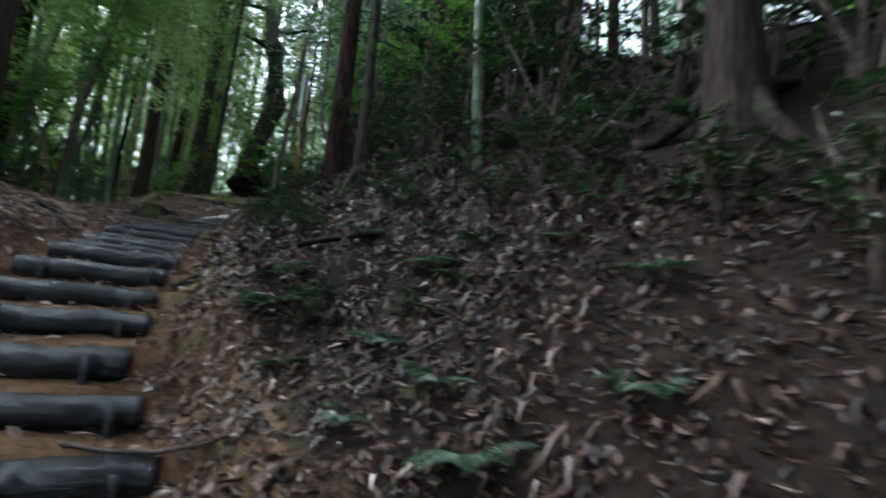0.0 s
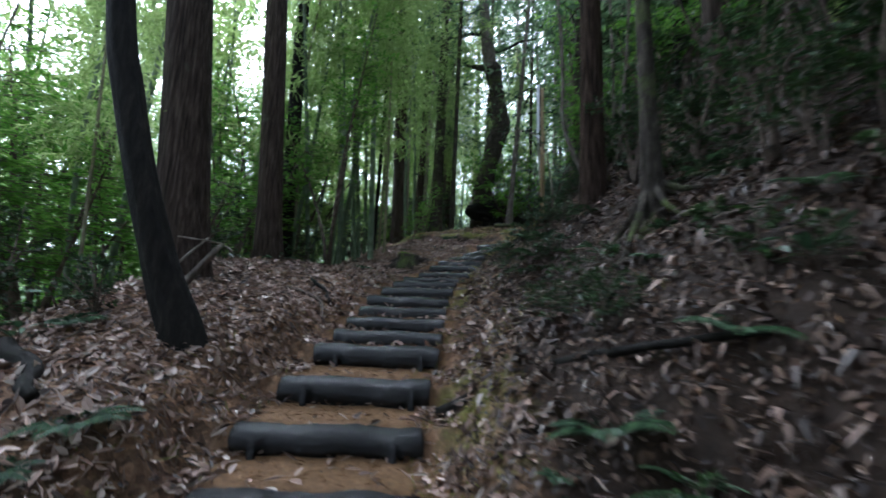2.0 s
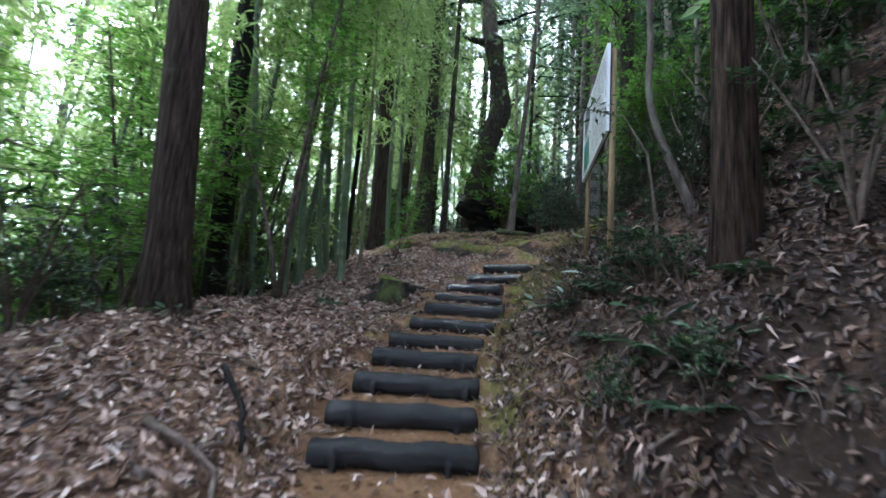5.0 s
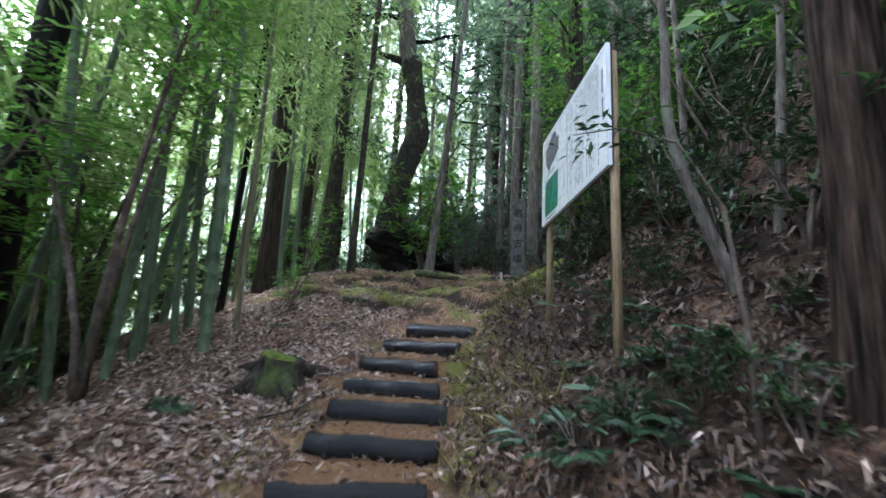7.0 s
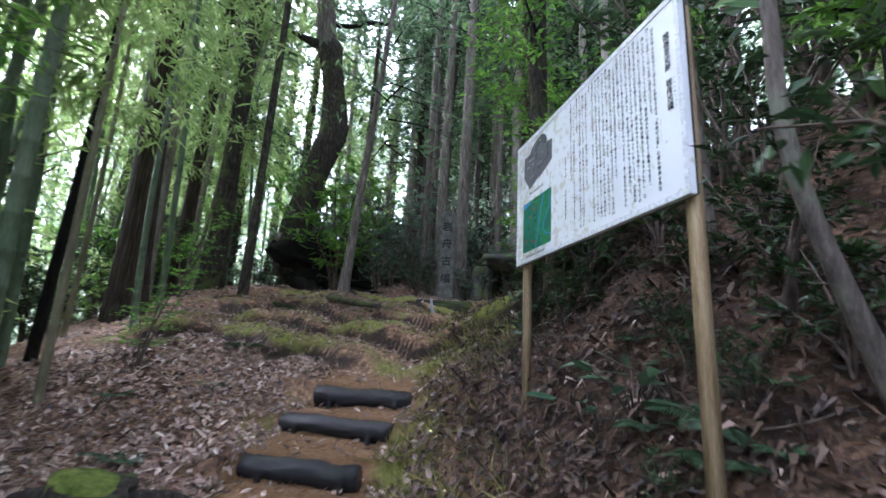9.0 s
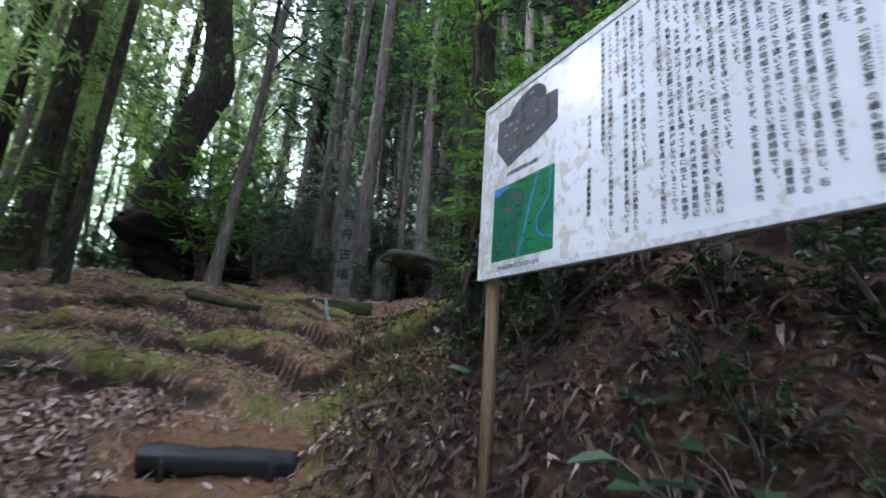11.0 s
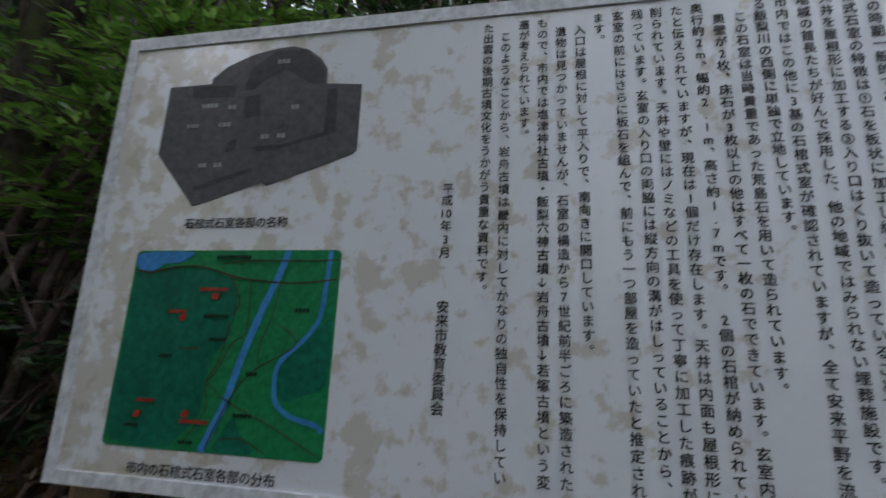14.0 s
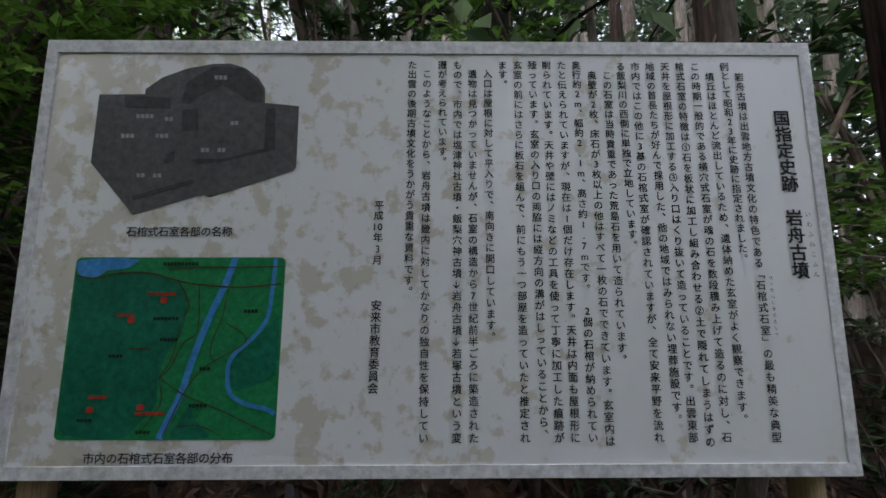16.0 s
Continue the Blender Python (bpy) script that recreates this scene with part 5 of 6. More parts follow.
# the leafy spray that hangs before the signboard
def spray():
    x, y = -2.12, 7.05
    z = g(x, y)
    ob = holder("evergreen_sapling", (x, y, z), "slender evergreen sapling reaching a leafy spray over the path", "sapling")
    a = [(0, 0, -0.2), (-0.02, 0.02, 0.5), (-0.08, 0.0, 1.0), (-0.25, -0.02, 1.32), (-0.5, -0.03, 1.42), (-0.72, -0.05, 1.40)]
    part("stem", mesh_of("stem", *tube(a, [0.014, 0.012, 0.010, 0.007, 0.005, 0.002], 8, 0.05, 0, 3), TWIG), ob)
    rg = np.random.default_rng(12)
    t = rg.uniform(0.35, 1, 90)
    pts = np.array(a)
    P = np.stack([np.interp(t * 5, range(6), pts[:, i]) for i in range(3)], 1) + rg.normal(0, 0.06, (90, 3))
    D = rg.normal(0, 0.7, (90, 3)) + [-0.5, 0, -0.35]
    L = rg.uniform(0.045, 0.08, 90)
    part("foliage", mesh_of("foliage", *leaves(P, D, rg.normal(0, 0.4, P.shape) + [0, 0, 1], L, L * 0.36), LEAF_DEEP, False), ob)


spray()


def fern_mesh(seed, n_frond=9, length=0.42):
    rg = np.random.default_rng(seed)
    P, D, L, N = [], [], [], []
    for k in range(n_frond):
        a = 6.283 * k / n_frond + rg.uniform(-0.3, 0.3)
        ln = length * rg.uniform(0.7, 1.15)
        out, side = np.array([math.cos(a), math.sin(a), 0]), np.array([-math.sin(a), math.cos(a), 0])
        for q in np.linspace(0.15, 1, 17):
            c = out * ln * q + np.array([0, 0, ln * (0.75 * q - 0.62 * q * q)])
            for sgn in (-1, 1):
                P.append(c), D.append(side * sgn + out * 0.45 + [0, 0, -0.1]), L.append(0.30 * ln * math.sin(3.0 * min(1, 0.18 + 0.82 * q)) + 0.012), N.append([0, 0, 1])
    L = np.array(L)
    return mesh_of("fronds", *leaves(np.array(P), np.array(D), np.array(N, float), L, 0.028 + 0 * L), LEAF_FERN, False)


FERNS = [fern_mesh(1), fern_mesh(2, 7, 0.5), fern_mesh(3, 6, 0.34)]


def fern(x, y, k, size, turn):
    ob = tagged(new("fern", FERNS[k % 3]), "low fern with spreading green fronds among dead leaves", "fern", "ferns on the bank")
    ob.matrix_basis = pose(x, y, g(x, y) + 0.01, rnd.uniform(-12, 12), rnd.uniform(-12, 12), turn) @ Matrix.Scale(size, 4)


for x, y in ((-2.95, 7.55), (-2.85, 7.2), (-2.55, 7.75), (-2.45, 7.35), (-2.9, 8.05), (-2.5, 8.3), (-2.7, 8.6), (-2.35, 8.05), (-3.2, 7.5), (-2.2, 7.75), (-2.6, 9.2), (-2.3, 9.5), (-2.9, 6.9), (-1.75, 6.2), (-1.3, 5.4), (-0.75, 4.7),
             (-0.2, 3.75), (0.5, 4.1), (0.75, 3.5), (1.3, 3.4), (1.7, 3.0), (-0.6, 3.6), (0.4, 3.3), (-3.55, 2.85), (-3.3, 2.4), (-2.3, 2.6), (-3.9, 2.6), (-2.15, 2.35), (-6.0, 8.9), (-6.6, 9.4), (-6.3, 10.6), (-7.2, 11.4), (-5.8, 7.4), (-7.0, 12.6),
             (-1.6, 6.75), (-0.2, 5.0), (1.0, 4.2), (2.0, 3.4), (-3.45, 9.9), (-3.6, 10.4), (-8.2, 12.0)):
    fern(x, y, rnd.randrange(3), rnd.uniform(0.3, 0.6), rnd.uniform(0, 360))


# ferns and seedlings all along the face of the bank
grown = 0
while grown < 60:
    x, y = rnd.uniform(-2.8, 2.8), rnd.uniform(2.6, 8.5)
    s, d, _ = along(np.array([x]), np.array([y]))
    if not 0.95 < d[0] < 3.0:
        continue
    if grown % 5 < 3:
        fern(x, y, grown, rnd.uniform(0.35, 0.75), rnd.uniform(0, 360))
    else:
        shrub("dark", x, y, 2, rnd.uniform(0.3, 0.55), rnd.uniform(0, 360))
    grown += 1


def scatter(n, x0, x1, y0, y1, seed):
    rg = np.random.default_rng(seed)
    x, y = rg.uniform(x0, x1, n), rg.uniform(y0, y1, n)
    s, d, _ = along(x, y)
    e = 0.02
    z = height(x, y)
    nx, ny = (height(x + e, y) - z) / e, (height(x, y + e) - z) / e
    return rg, x, y, z, s, d, unit(np.stack([-nx, -ny, np.ones(n)], 1))


def litter(name, n, size, slim, mat, label, seed, keep, lift=0.012, wild=0.55, zone=(-8.4, 2.6, 1.0, 14.8)):
    rg, x, y, z, s, d, N = scatter(n, *zone, seed)
    ok = rg.random(n) < keep(s, d, x, y)
    x, y, z, N = x[ok], y[ok], z[ok], N[ok]
    m = len(x)
    D = rg.normal(0, 1, (m, 3))
    D -= N * (D * N).sum(1, keepdims=True)
    D = unit(D) + N * rg.normal(0.05, wild * 0.7, (m, 1))
    up = unit(N + rg.normal(0, wild, (m, 3)))
    L = size * rg.uniform(0.5, 1.35, m)
    P = np.stack([x, y, z], 1) + N * rg.uniform(-0.004, lift * 2, (m, 1))
    V, Fc = (round_leaves if slim > 0.2 else leaves)(P, D, up, L, L * slim * rg.uniform(0.7, 1.3, m), 0.25)
    return tagged(new(name, mesh_of(name, V, Fc, mat, False)), label, "leaf litter", kind="stuff")


def patchy(x, y, f=1.7):
    return smooth(-0.15, 0.5, np.sin(f * x + 1.7 * np.sin(0.9 * f * y)) * np.sin(1.3 * f * y + 1.1 * np.sin(f * x)) + 0.2)


TOP = N_LOW + len(STEPS)
litter("leaf_litter", 150000, 0.064, 0.46, LITTER, "dry brown fallen leaves lying over the forest floor", 41,
       lambda s, d, x, y: np.where(np.abs(d) < 0.45, 0.07, np.where(d < 0, 1.0, smooth(1.1, 0.6, d) * 0.8)) * np.where(np.abs(d) < 2.7, 1, 0.25) * np.where(s > TOP - 0.3, (0.9 - 0.8 * terraces(x, y)[1]) * (1 - 0.95 * terraces(x, y)[2]), 1))
litter("shaded_wet_litter", 160000, 0.053, 0.44, LITTER_WET_SHADED, "wet brown fallen leaves on the bank, darkened for its shade", 44,
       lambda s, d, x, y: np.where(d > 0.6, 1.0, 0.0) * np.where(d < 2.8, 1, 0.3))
litter("bamboo_litter", 60000, 0.095, 0.13, LITTER, "dry narrow bamboo leaves lying over the forest floor", 42,
       lambda s, d, x, y: np.where(np.abs(d) < 0.45, 0.08, np.where(d < 0, 1.0, smooth(1.1, 0.6, d) * 0.6)) * np.where(np.abs(d) < 2.9, 1, 0.3))
litter("needle_litter", 75000, 0.055, 0.09, NEEDLES, "rusty dry cedar needles on the path", 43,
       lambda s, d, x, y: np.where((np.abs(d) < 0.8) | ((s > TOP - 0.5) & (np.abs(d) < 2.2)), np.where(s > TOP - 0.3, 0.45 * (1 - terraces(x, y)[1]) * (1 - terraces(x, y)[2]), 1.0), 0.16) * np.where(np.abs(d) < 3, 1, 0.2), 0.006, 0.3)


litter("plateau_litter", 30000, 0.065, 0.46, LITTER, "dry brown fallen leaves on the mossy plateau", 45,
       lambda s, d, x, y: (s > TOP - 0.6) * (1 - 0.85 * terraces(x, y)[1]) * (1 - 0.9 * terraces(x, y)[2]) * (0.4 + 0.6 * patchy(x, y, 2.1)), zone=(-10.5, -2.8, 9.8, 18.0))


def tufts(name, n, tall, mat, label, seed, keep):
    rg, x, y, z, s, d, N = scatter(n, -8.5, 3.2, 0.8, 15, seed)
    ok = rg.random(n) < keep(s, d, x, y)
    x, y, z, N = x[ok], y[ok], z[ok], N[ok]
    m = len(x)
    D = N + rg.normal(0, 0.55, (m, 3))
    V, Fc = leaves(np.stack([x, y, z - 0.01], 1), D, rg.normal(0, 1, (m, 3)), tall * rg.uniform(0.5, 1.4, m), 0.006, 0.3)
    return tagged(new(name, mesh_of(name, V, Fc, mat, False)), label, "grass", kind="stuff")


tufts("grass", 60000, 0.085, GRASS, "thin yellow-green grass on the path's edge", 51,
      lambda s, d, x, y: patchy(x, y) * np.where((d > 0.45) & (d < 1.25), 1.0, np.where((d < -0.45) & (d > -1.1), 0.4, 0.02)) * np.where(s > N_LOW + 12, 1, 0.45) + 0.35 * terraces(x, y)[1] * ((s > TOP - 0.5) & (np.abs(d + 0.6) < 2.6)))
tufts("long_grass", 40000, 0.16, GRASS, "longer yellowish grass at the foot of the bank", 53,
      lambda s, d, x, y: patchy(x, y, 1.4) * ((d > 0.5) & (d < 1.35) & (s > N_LOW + 13) & (s < TOP + 1.6)))
tufts("moss_tufts", 110000, 0.03, MOSSY, "short yellow-green moss on the path's shoulders", 52,
      lambda s, d, x, y: 0.9 * patchy(x, y, 2.3) * ((np.abs(d) > 0.4) & (np.abs(d) < 1.0)) + terraces(x, y)[1] * ((s > TOP - 0.5) & (np.abs(d + 0.6) < 2.8)))


def hanging(name, n, long_, mat, label, seed, keep):
    """Dead fronds and rootlets that hang down the face of the bank."""
    rg, x, y, z, s, d, N = scatter(n, -4, 3.4, 1.0, 13, seed)
    ok = rg.random(n) < keep(s, d, x, y)
    x, y, z, N = x[ok], y[ok], z[ok], N[ok]
    m = len(x)
    down = unit(np.stack([N[:, 0], N[:, 1], -np.hypot(N[:, 0], N[:, 1])], 1))
    P = np.stack([x, y, z], 1) + N * 0.01
    L = long_ * rg.uniform(0.4, 1.4, m)
    W = rg.uniform(0.006, 0.016, m)
    side = unit(np.cross(down, N) + rg.normal(0, 0.3, (m, 3)))
    way1 = unit(N * rg.uniform(0.3, 1.1, (m, 1)) + down * 0.4 + rg.normal(0, 0.35, (m, 3)))
    way2 = unit(down + N * 0.2 + rg.normal(0, 0.35, (m, 3)))
    A = P + way1 * (L * 0.45)[:, None]
    B = A + way2 * (L * 0.55)[:, None]
    w = side * W[:, None]
    V = np.stack([P - w, P + w, A + w, A - w, B], 1).reshape(-1, 3)
    k = np.arange(m)[:, None] * 5
    Fc = np.concatenate([k + [0, 1, 2], k + [0, 2, 3], k + [3, 2, 4]], 1).reshape(-1, 3)
    return tagged(new(name, mesh_of(name, V, Fc, mat, False)), label, "dead fronds", kind="stuff")


hanging("dead_fronds", 22000, 0.16, LITTER_WET_SHADED, "brown dead fronds and rootlets hanging over the bank", 71,
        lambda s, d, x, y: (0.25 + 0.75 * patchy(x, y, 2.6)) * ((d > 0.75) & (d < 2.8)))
hanging("pale_dead_fronds", 5000, 0.13, LITTER, "pale dry fronds hanging over the bank", 72,
        lambda s, d, x, y: (0.1 + 0.6 * patchy(x, y, 3.1)) * ((d > 0.75) & (d < 2.4)))


# ---- broad-leaved plants at the bank's foot ----
def rosette(seed, n=9, long_=0.15):
    """A few broad leaves on short stalks."""
    rg = np.random.default_rng(seed)
    a = rg.uniform(0, 6.283, n)
    out = np.stack([np.cos(a), np.sin(a), rg.uniform(0.1, 0.8, n)], 1)
    tip = out * rg.uniform(0.05, 0.2, (n, 1)) + [0, 0, 0.08]
    stalks = joined(*[tube([(0, 0, -0.03), tuple(p * 0.6 + [0, 0, 0.03]), tuple(p)], [0.005, 0.004, 0.003], 5) for p in tip])
    L = long_ * rg.uniform(0.6, 1.2, n)
    blades = round_leaves(tip, out * [1, 1, 0.2] + rg.normal(0, 0.15, (n, 3)), rg.normal(0, 0.25, (n, 3)) + [0, 0, 1], L, L * 0.42)
    return mesh_of("foliage", *blades, LEAF_BROAD, False), mesh_of("stem", *stalks, TWIG)


BROAD = [rosette(1), rosette(2, 12, 0.13)]
for k, (x, y, size) in enumerate(((-3.05, 7.35, 0.9), (-2.85, 7.3, 1.0), (-2.6, 7.4, 1.0), (-2.45, 7.15, 0.8), (-2.9, 8.85, 1.3), (-2.72, 8.75, 1.5), (-2.55, 8.65, 1.3), (-2.3, 8.3, 0.7),
                                  (-2.1, 6.6, 0.9), (-1.75, 6.3, 0.8), (-1.35, 5.9, 0.9), (-0.95, 5.3, 0.9), (-3.2, 10.0, 0.9), (-3.3, 10.4, 1.0), (-3.15, 9.75, 0.8), (-6.1, 9.9, 0.6), (-6.3, 11.6, 0.7),
                                  (-6.8, 12.4, 0.6), (-6.6, 10.9, 0.6), (0.2, 4.4, 0.9), (0.9, 4.0, 0.8), (1.6, 3.4, 0.9), (-5.2, 5.35, 0.8), (-5.5, 4.9, 0.8), (-4.1, 2.9, 0.8), (-3.5, 2.6, 0.7))):
    ob = holder("broad_leaved_plant", (x, y, g(x, y)), "low plant with broad glossy dark green leaves", "plant", "broad-leaved plants at the bank's foot")
    ob.matrix_basis = pose(x, y, g(x, y) - 0.02, 0, 0, 67 * k) @ Matrix.Scale(size, 4)
    leaf, stem = BROAD[k % 2]
    part("foliage", leaf, ob)
    part("stem", stem, ob)


# ---- stump, fallen wood ----
def stump():
    x, y = -5.62, 8.36
    z = g(x, y)
    ob = holder("tree_stump", (x, y, z), "low mossy tree stump with spreading root feet", "stump")
    rings = [(-0.15, 0.36), (0.0, 0.31), (0.08, 0.25), (0.16, 0.215), (0.22, 0.21), (0.235, 0.2)]
    body = [tube([(0.12 * h, 0, h) for h, _ in rings], [r for _, r in rings], 34, 0.11, 5, 8)]
    for k in range(5):
        a = 0.6 + k * 1.26
        body.append(tube([(math.cos(a) * q, math.sin(a) * q, g(x + math.cos(a) * q, y + math.sin(a) * q) - z + 0.13 * (1 - q / 0.5)) for q in (0.12, 0.25, 0.38, 0.52)], [0.09, 0.075, 0.05, 0.02], 10, 0.1, 3, k))
    part("body", mesh_of("body", *joined(*body), BARK_SNAG), ob)
    part("moss_cap", mesh_of("moss_cap", *tube([(0.0, 0.01, 0.19), (0.005, 0.012, 0.235), (0.01, 0.014, 0.255), (0.012, 0.015, 0.262)], [0.205, 0.205, 0.165, 0.06], 30, 0.11, 5, 8), MOSS), ob, "green moss cap")


stump()


# ---- stones at the edge of the wood ----
def stone_block(x0, y0, z0, x1, y1, z1, seed, rough_edge=0.02):
    """A hewn block with uneven faces and rounded edges."""
    bm = bmesh.new()
    bmesh.ops.create_cube(bm, size=1, matrix=Matrix.Translation(((x0 + x1) / 2, (y0 + y1) / 2, (z0 + z1) / 2)) @ Matrix.Diagonal((x1 - x0, y1 - y0, z1 - z0, 1)))
    bmesh.ops.bevel(bm, geom=bm.edges[:], offset=0.03, segments=2, affect="EDGES")
    bmesh.ops.subdivide_edges(bm, edges=bm.edges[:], cuts=3, use_grid_fill=True)
    rs = random.Random(seed)
    for q in bm.verts:
        q.co += Vector((rs.uniform(-1, 1), rs.uniform(-1, 1), rs.uniform(-1, 1))) * rough_edge
    out = [tuple(q.co) for q in bm.verts], [tuple(q.index for q in f.verts) for f in bm.faces]
    bm.free()
    return out


def stone_pillar():
    x, y = -5.12, 16.1
    ob = holder("stone_pillar", (x, y, g(x, y)), "grey stone marker pillar carved with black characters, at the wood's edge", "stone marker", turn=8)
    part("shaft", mesh_of("shaft", *stone_block(-0.17, -0.15, -0.2, 0.17, 0.15, 2.0, 1, 0.006), PILLAR_STONE, False), ob)
    for k, ch in enumerate("岩舟古墳"):
        v, f = lettering(ch, 0.0, 1.62 - 0.40 * k, 0.24, 0, 0, 0.003, 0.0)
        part("character", mesh_of("character", [(a, -0.162 + b * 0.1, c) for a, b, c in v], f, INK, False), ob, "dark carved character")
    kx, ky = -5.0, 15.2
    ob = holder("stone_kerb", (kx, ky, g(kx, ky)), "low mossy stone slab lying before the marker pillar", "stone slab", turn=6)
    part("slab", mesh_of("slab", *stone_block(-0.55, -0.14, -0.1, 0.6, 0.14, 0.10, 2, 0.012), STONE_MOSSY, False), ob)


def boulder(cx, cy, cz, rx, ry, rz, seed):
    """A rounded, weathered stone."""
    bm = bmesh.new()
    bmesh.ops.create_icosphere(bm, subdivisions=4, radius=1)
    rs = random.Random(seed)
    ph = [rs.uniform(0, 6.28) for _ in range(9)]
    for q in bm.verts:
        n = q.co.copy()
        f = 1 + 0.10 * math.sin(2.3 * n.x + ph[0] + 1.7 * n.z) + 0.08 * math.sin(3.7 * n.y + ph[1] + n.x) + 0.05 * math.sin(6.1 * n.z + ph[2] + 2 * n.y) + 0.03 * math.sin(11 * n.x + 9 * n.y + ph[3])
        k = (abs(n.x) ** 4 + abs(n.y) ** 4 + abs(n.z) ** 4) ** -0.25
        q.co = Vector((cx + n.x * f * k * rx, cy + n.y * f * k * ry, cz + n.z * f * k * rz))
    out = [tuple(q.co) for q in bm.verts], [tuple(q.index for q in f.verts) for f in bm.faces]
    bm.free()
    return out


def stone_chamber():
    x, y = -3.75, 16.9
    ob = holder("stone_chamber", (x, y, g(x, y) - 0.15), "mossy stone chamber of heavy weathered slabs with a dark open mouth", "stone tomb", turn=4)
    part("roof_stone", mesh_of("roof_stone", *boulder(0, 0.4, 1.05, 0.72, 0.9, 0.26, 4), STONE_MOSSY), ob, "mossy roof stone")
    part("side_stone", mesh_of("side_stone", *boulder(-0.58, 0.45, 0.4, 0.26, 0.85, 0.62, 5), STONE_MOSSY), ob)
    part("side_stone", mesh_of("side_stone", *boulder(0.58, 0.45, 0.4, 0.3, 0.85, 0.62, 6), STONE_MOSSY), ob)
    part("back_stone", mesh_of("back_stone", *boulder(0, 1.15, 0.4, 0.5, 0.22, 0.65, 7), STONE_MOSSY), ob)


stone_pillar()
stone_chamber()


def stick(name, label, pts, r, seed=0, mat=None, ribs=0):
    """Fallen wood through the plan points (x, y, height over the ground)."""
    x0, y0 = pts[0][0], pts[0][1]
    z0 = g(x0, y0)
    line = []
    for i in range(len(pts) - 1):
        for k in range(5):
            q = k / 5
            p = [a + (b - a) * q for a, b in zip(pts[i], pts[i + 1])]
            line.append((p[0] - x0, p[1] - y0, g(p[0], p[1]) + p[2] - z0))
    # fallen wood is stiff: even out the line over the bumps
    for _ in range(6 if r < 0.03 else 40):
        line = [line[0]] + [(b[0], b[1], (a[2] + 2 * b[2] + c[2]) / 4) for a, b, c in zip(line, line[1:], line[2:])] + [line[-1]]
    n = len(line)
    rnd_ = random.Random(seed)
    line = [(a + rnd_.uniform(-1, 1) * r * 0.4, b + rnd_.uniform(-1, 1) * r * 0.4, c) for a, b, c in line]
    ob = tagged(new(name, mesh_of(name, *tube(line, [r * (1 - 0.55 * k / n) for k in range(n)], 9, 0.1, ribs, seed), mat or TWIG)), label, "branch")
    ob.matrix_basis = pose(x0, y0, z0)
    return ob


stick("fallen_branch", "half-buried dark branch across the foot of the bank", [(-1.55, 4.12, 0.02), (-1.0, 4.2, 0.05), (-0.4, 4.15, 0.05), (0.15, 4.25, 0.02)], 0.036, 1, BARK_DARK, 3)
stick("fallen_branch", "long thin brown stick lying on the slope", [(-0.8, 2.68, 0.02), (0.1, 2.95, 0.03), (0.95, 3.2, 0.03)], 0.012, 2)
def propped(label, pts, r, seed):
    """A dead branch through points in space, one end on the ground."""
    x0, y0, z0 = pts[0]
    line = swept([(x - x0, y - y0, z - z0) for x, y, z in pts], 4)
    n = len(line)
    ob = tagged(new("dead_branch", mesh_of("dead_branch", *tube(line, [r * (1 - 0.5 * k / n) for k in range(n)], 10, 0.14, 3, seed, True, 0.04), BARK_PALE if r < 0.02 else BARK_GREY)), label, "branch")
    ob.matrix_basis = pose(x0, y0, z0)


propped("thick grey dead branch leaning against the cedar's foot", [(-3.98, 3.48, 2.74), (-3.95, 3.62, 2.98), (-3.93, 3.74, 3.16), (-3.90, 3.92, 3.42)], 0.042, 3)
propped("bare grey stick leaning against the cedar's foot", [(-4.0, 3.42, 2.95), (-3.98, 3.62, 3.23), (-3.93, 3.81, 3.46)], 0.014, 4)
propped("thin pale dead twig across the propped branches", [(-3.86, 4.0, 3.36), (-3.9, 3.88, 3.42), (-4.0, 3.58, 3.44)], 0.011, 5)
stick("fallen_branch", "thin dead branch in the leaf litter", [(-3.95, 4.65, 0.03), (-3.5, 4.75, 0.09), (-3.2, 4.55, 0.03)], 0.022, 6)
stick("fallen_branch", "dark dead branch in the leaf litter", [(-4.4, 5.3, 0.03), (-3.95, 5.15, 0.1), (-3.62, 4.95, 0.02)], 0.024, 7, BARK_DARK)
stick("fallen_branch", "dark fallen log at the foot of the slope", [(-3.4, 2.5, 0.05), (-2.9, 2.55, 0.06), (-2.45, 2.45, 0.03)], 0.06, 8, BARK_DARK, 3)
stick("fallen_branch", "thin mossy stick beside the steps", [(-5.3, 7.75, 0.02), (-5.05, 8.0, 0.05), (-4.9, 8.3, 0.06)], 0.014, 9)
stick("fallen_branch", "mossy dark fallen log across the plateau", [(-6.45, 13.0, 0.06), (-5.9, 12.8, 0.08), (-5.45, 12.9, 0.03)], 0.075, 10, BARK_SNAG, 3)
stick("fallen_branch", "thin grey stake lying aslant on the moss", [(-4.75, 13.3, 0.02), (-4.95, 13.7, 0.3)], 0.04, 12, STONE)
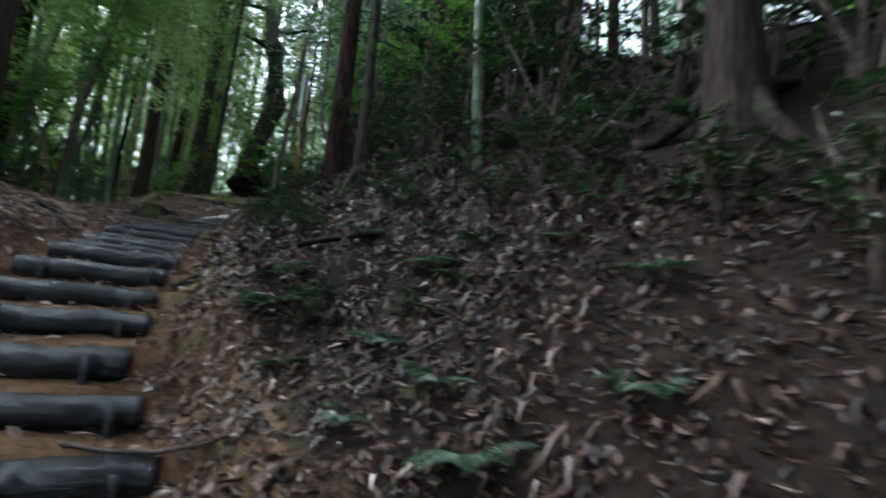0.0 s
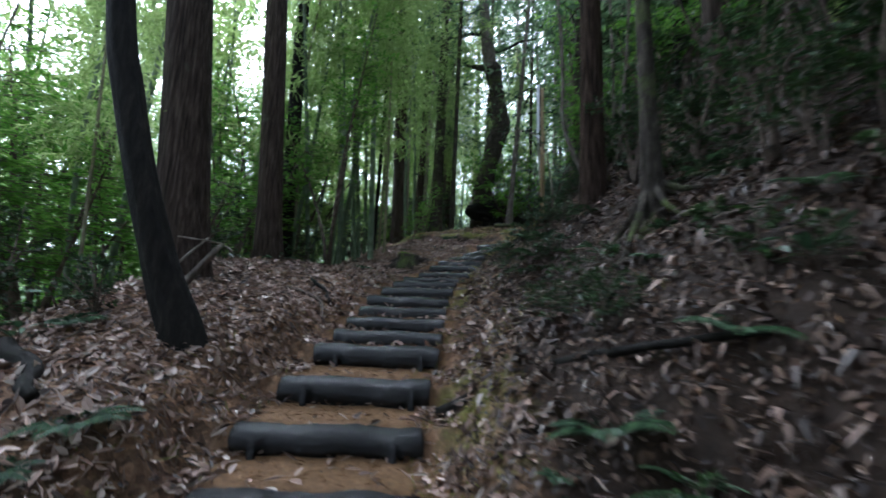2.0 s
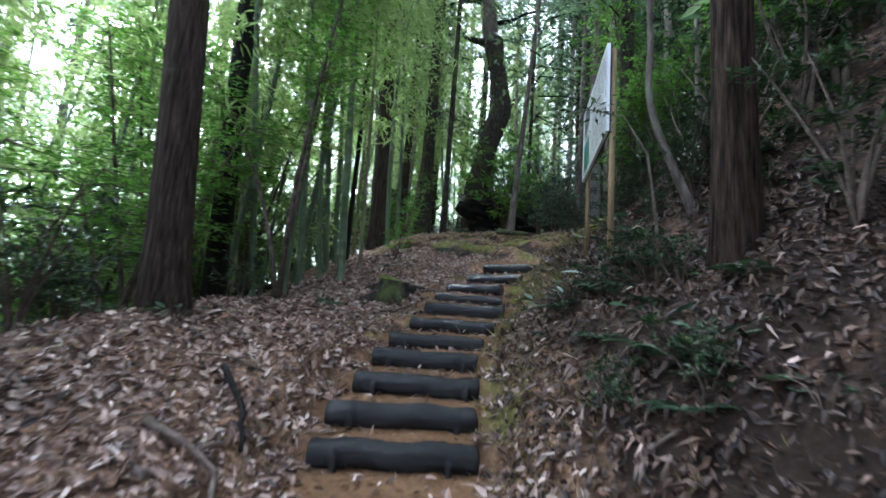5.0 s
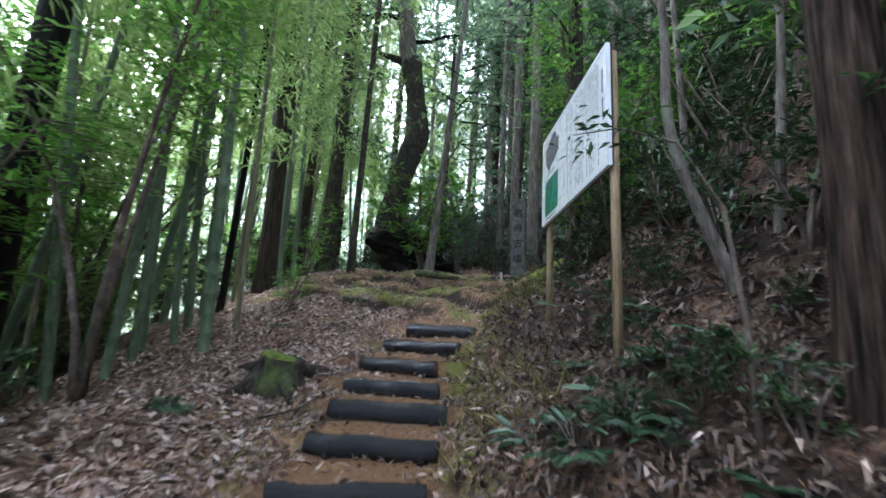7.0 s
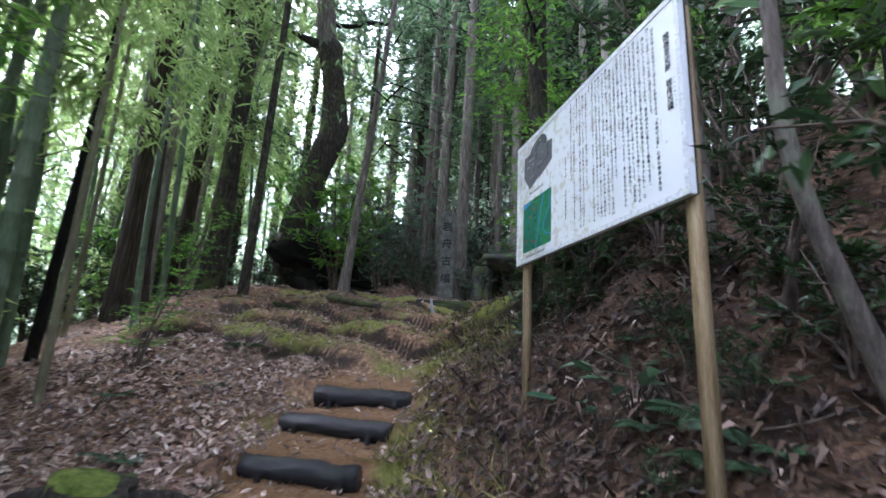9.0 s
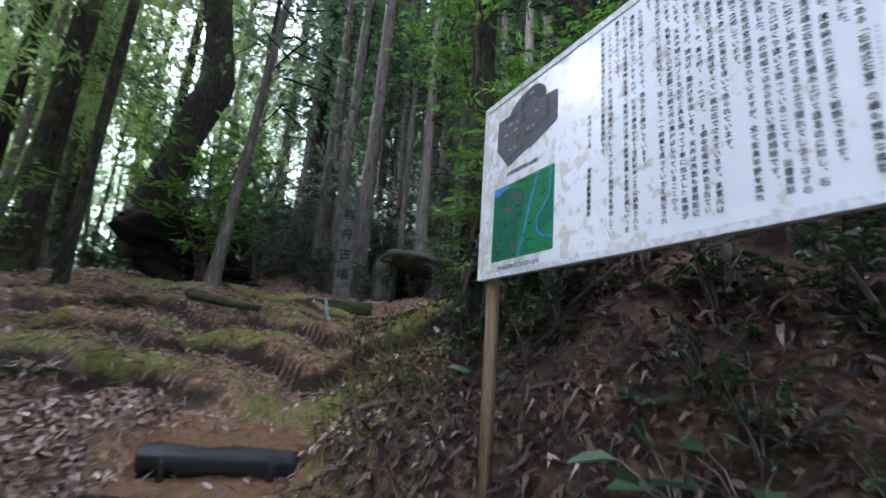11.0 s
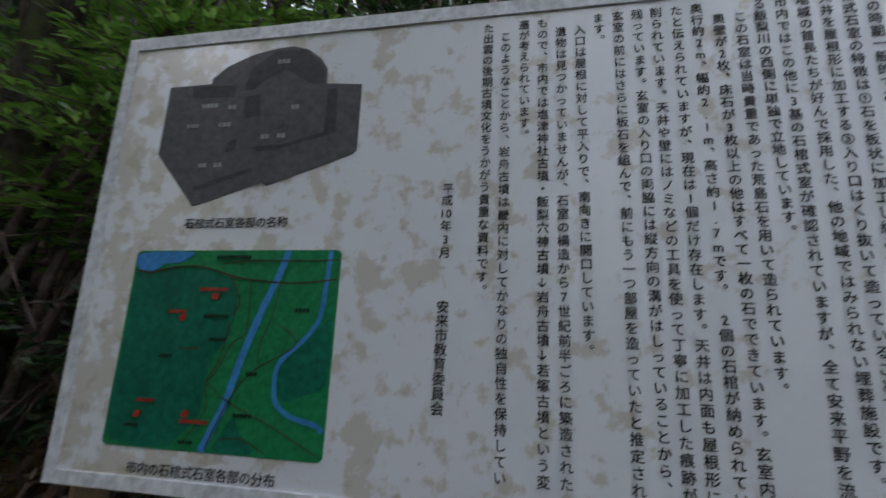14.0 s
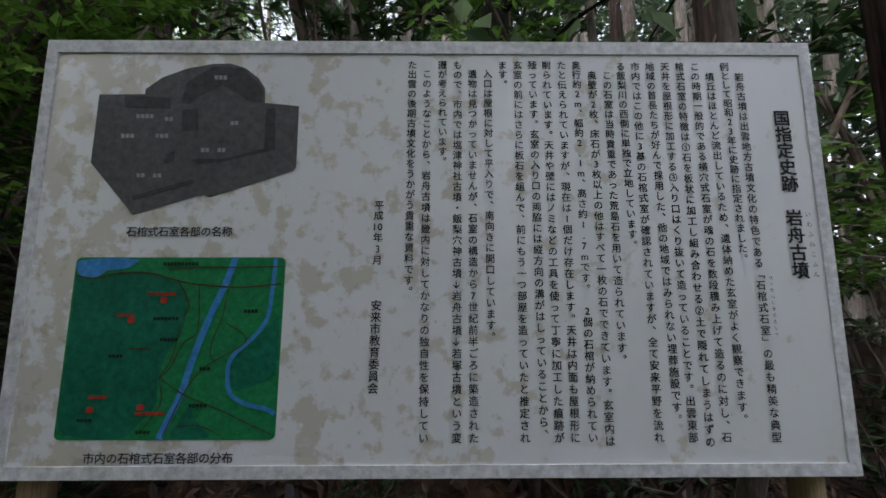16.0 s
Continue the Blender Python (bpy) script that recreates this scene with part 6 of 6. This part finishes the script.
for k in range(46):
    x, y = (rnd.uniform(-6.5, -3.0), rnd.uniform(2.6, 9)) if k < 22 else (rnd.uniform(-7, -4), rnd.uniform(10.5, 14.5)) if k < 30 else (rnd.uniform(-2.9, 1.6), rnd.uniform(3.2, 9.6))
    s, d, _ = along(np.array([x]), np.array([y]))
    if abs(d[0]) < 0.7 or abs(d[0]) > 3.2:
        continue
    a, ln = rnd.uniform(0, 6.28), rnd.uniform(0.25, 0.8)
    stick("fallen_twig", "thin dry twig among the fallen leaves", [(x, y, 0.015), (x + math.cos(a) * ln / 2, y + math.sin(a) * ln / 2, 0.04), (x + math.cos(a + 0.3) * ln, y + math.sin(a + 0.3) * ln, 0.02)], rnd.uniform(0.004, 0.011), 200 + k)


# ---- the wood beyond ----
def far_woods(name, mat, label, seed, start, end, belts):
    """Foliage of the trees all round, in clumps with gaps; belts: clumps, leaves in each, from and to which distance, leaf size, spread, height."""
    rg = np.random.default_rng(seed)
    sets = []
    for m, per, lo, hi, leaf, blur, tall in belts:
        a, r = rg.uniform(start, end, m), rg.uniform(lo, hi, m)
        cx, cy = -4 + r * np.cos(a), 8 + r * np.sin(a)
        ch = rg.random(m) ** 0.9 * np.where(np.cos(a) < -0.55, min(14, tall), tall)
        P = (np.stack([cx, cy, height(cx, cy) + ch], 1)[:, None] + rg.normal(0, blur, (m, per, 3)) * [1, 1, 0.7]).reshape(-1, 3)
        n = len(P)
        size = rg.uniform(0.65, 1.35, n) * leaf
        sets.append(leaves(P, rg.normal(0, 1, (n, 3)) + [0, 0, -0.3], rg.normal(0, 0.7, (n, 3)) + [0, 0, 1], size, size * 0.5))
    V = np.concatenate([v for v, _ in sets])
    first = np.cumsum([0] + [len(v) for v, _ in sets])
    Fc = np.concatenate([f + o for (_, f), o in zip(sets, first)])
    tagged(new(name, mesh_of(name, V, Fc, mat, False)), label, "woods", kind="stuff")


# leaf colour paled well past real foliage to paint the distance haze
LEAF_FAR_HAZY = leaf_material("hazy_far_foliage", [(0, (0.24, 0.34, 0.21)), (0.5, (0.36, 0.46, 0.30)), (1, (0.46, 0.55, 0.38))], 0.6, 0.6)
far_woods("far_woods", LEAF_FAR_HAZY, "distant green foliage of the surrounding wood, paled by painted haze", 61, 0.5, 3.9,
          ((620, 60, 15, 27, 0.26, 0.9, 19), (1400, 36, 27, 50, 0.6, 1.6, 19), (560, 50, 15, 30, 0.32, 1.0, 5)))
# mostly unseen foliage, added to keep light off logs, bank and trunks
far_woods("light_blocking_woods", LEAF_CEDAR_DARK, "dark evergreen foliage added round the back to block light", 62, -2.4, 0.5,
          ((700, 60, 13, 25, 0.34, 1.1, 20), (1300, 36, 25, 46, 0.66, 1.7, 24), (420, 50, 13, 26, 0.34, 1.0, 5)))
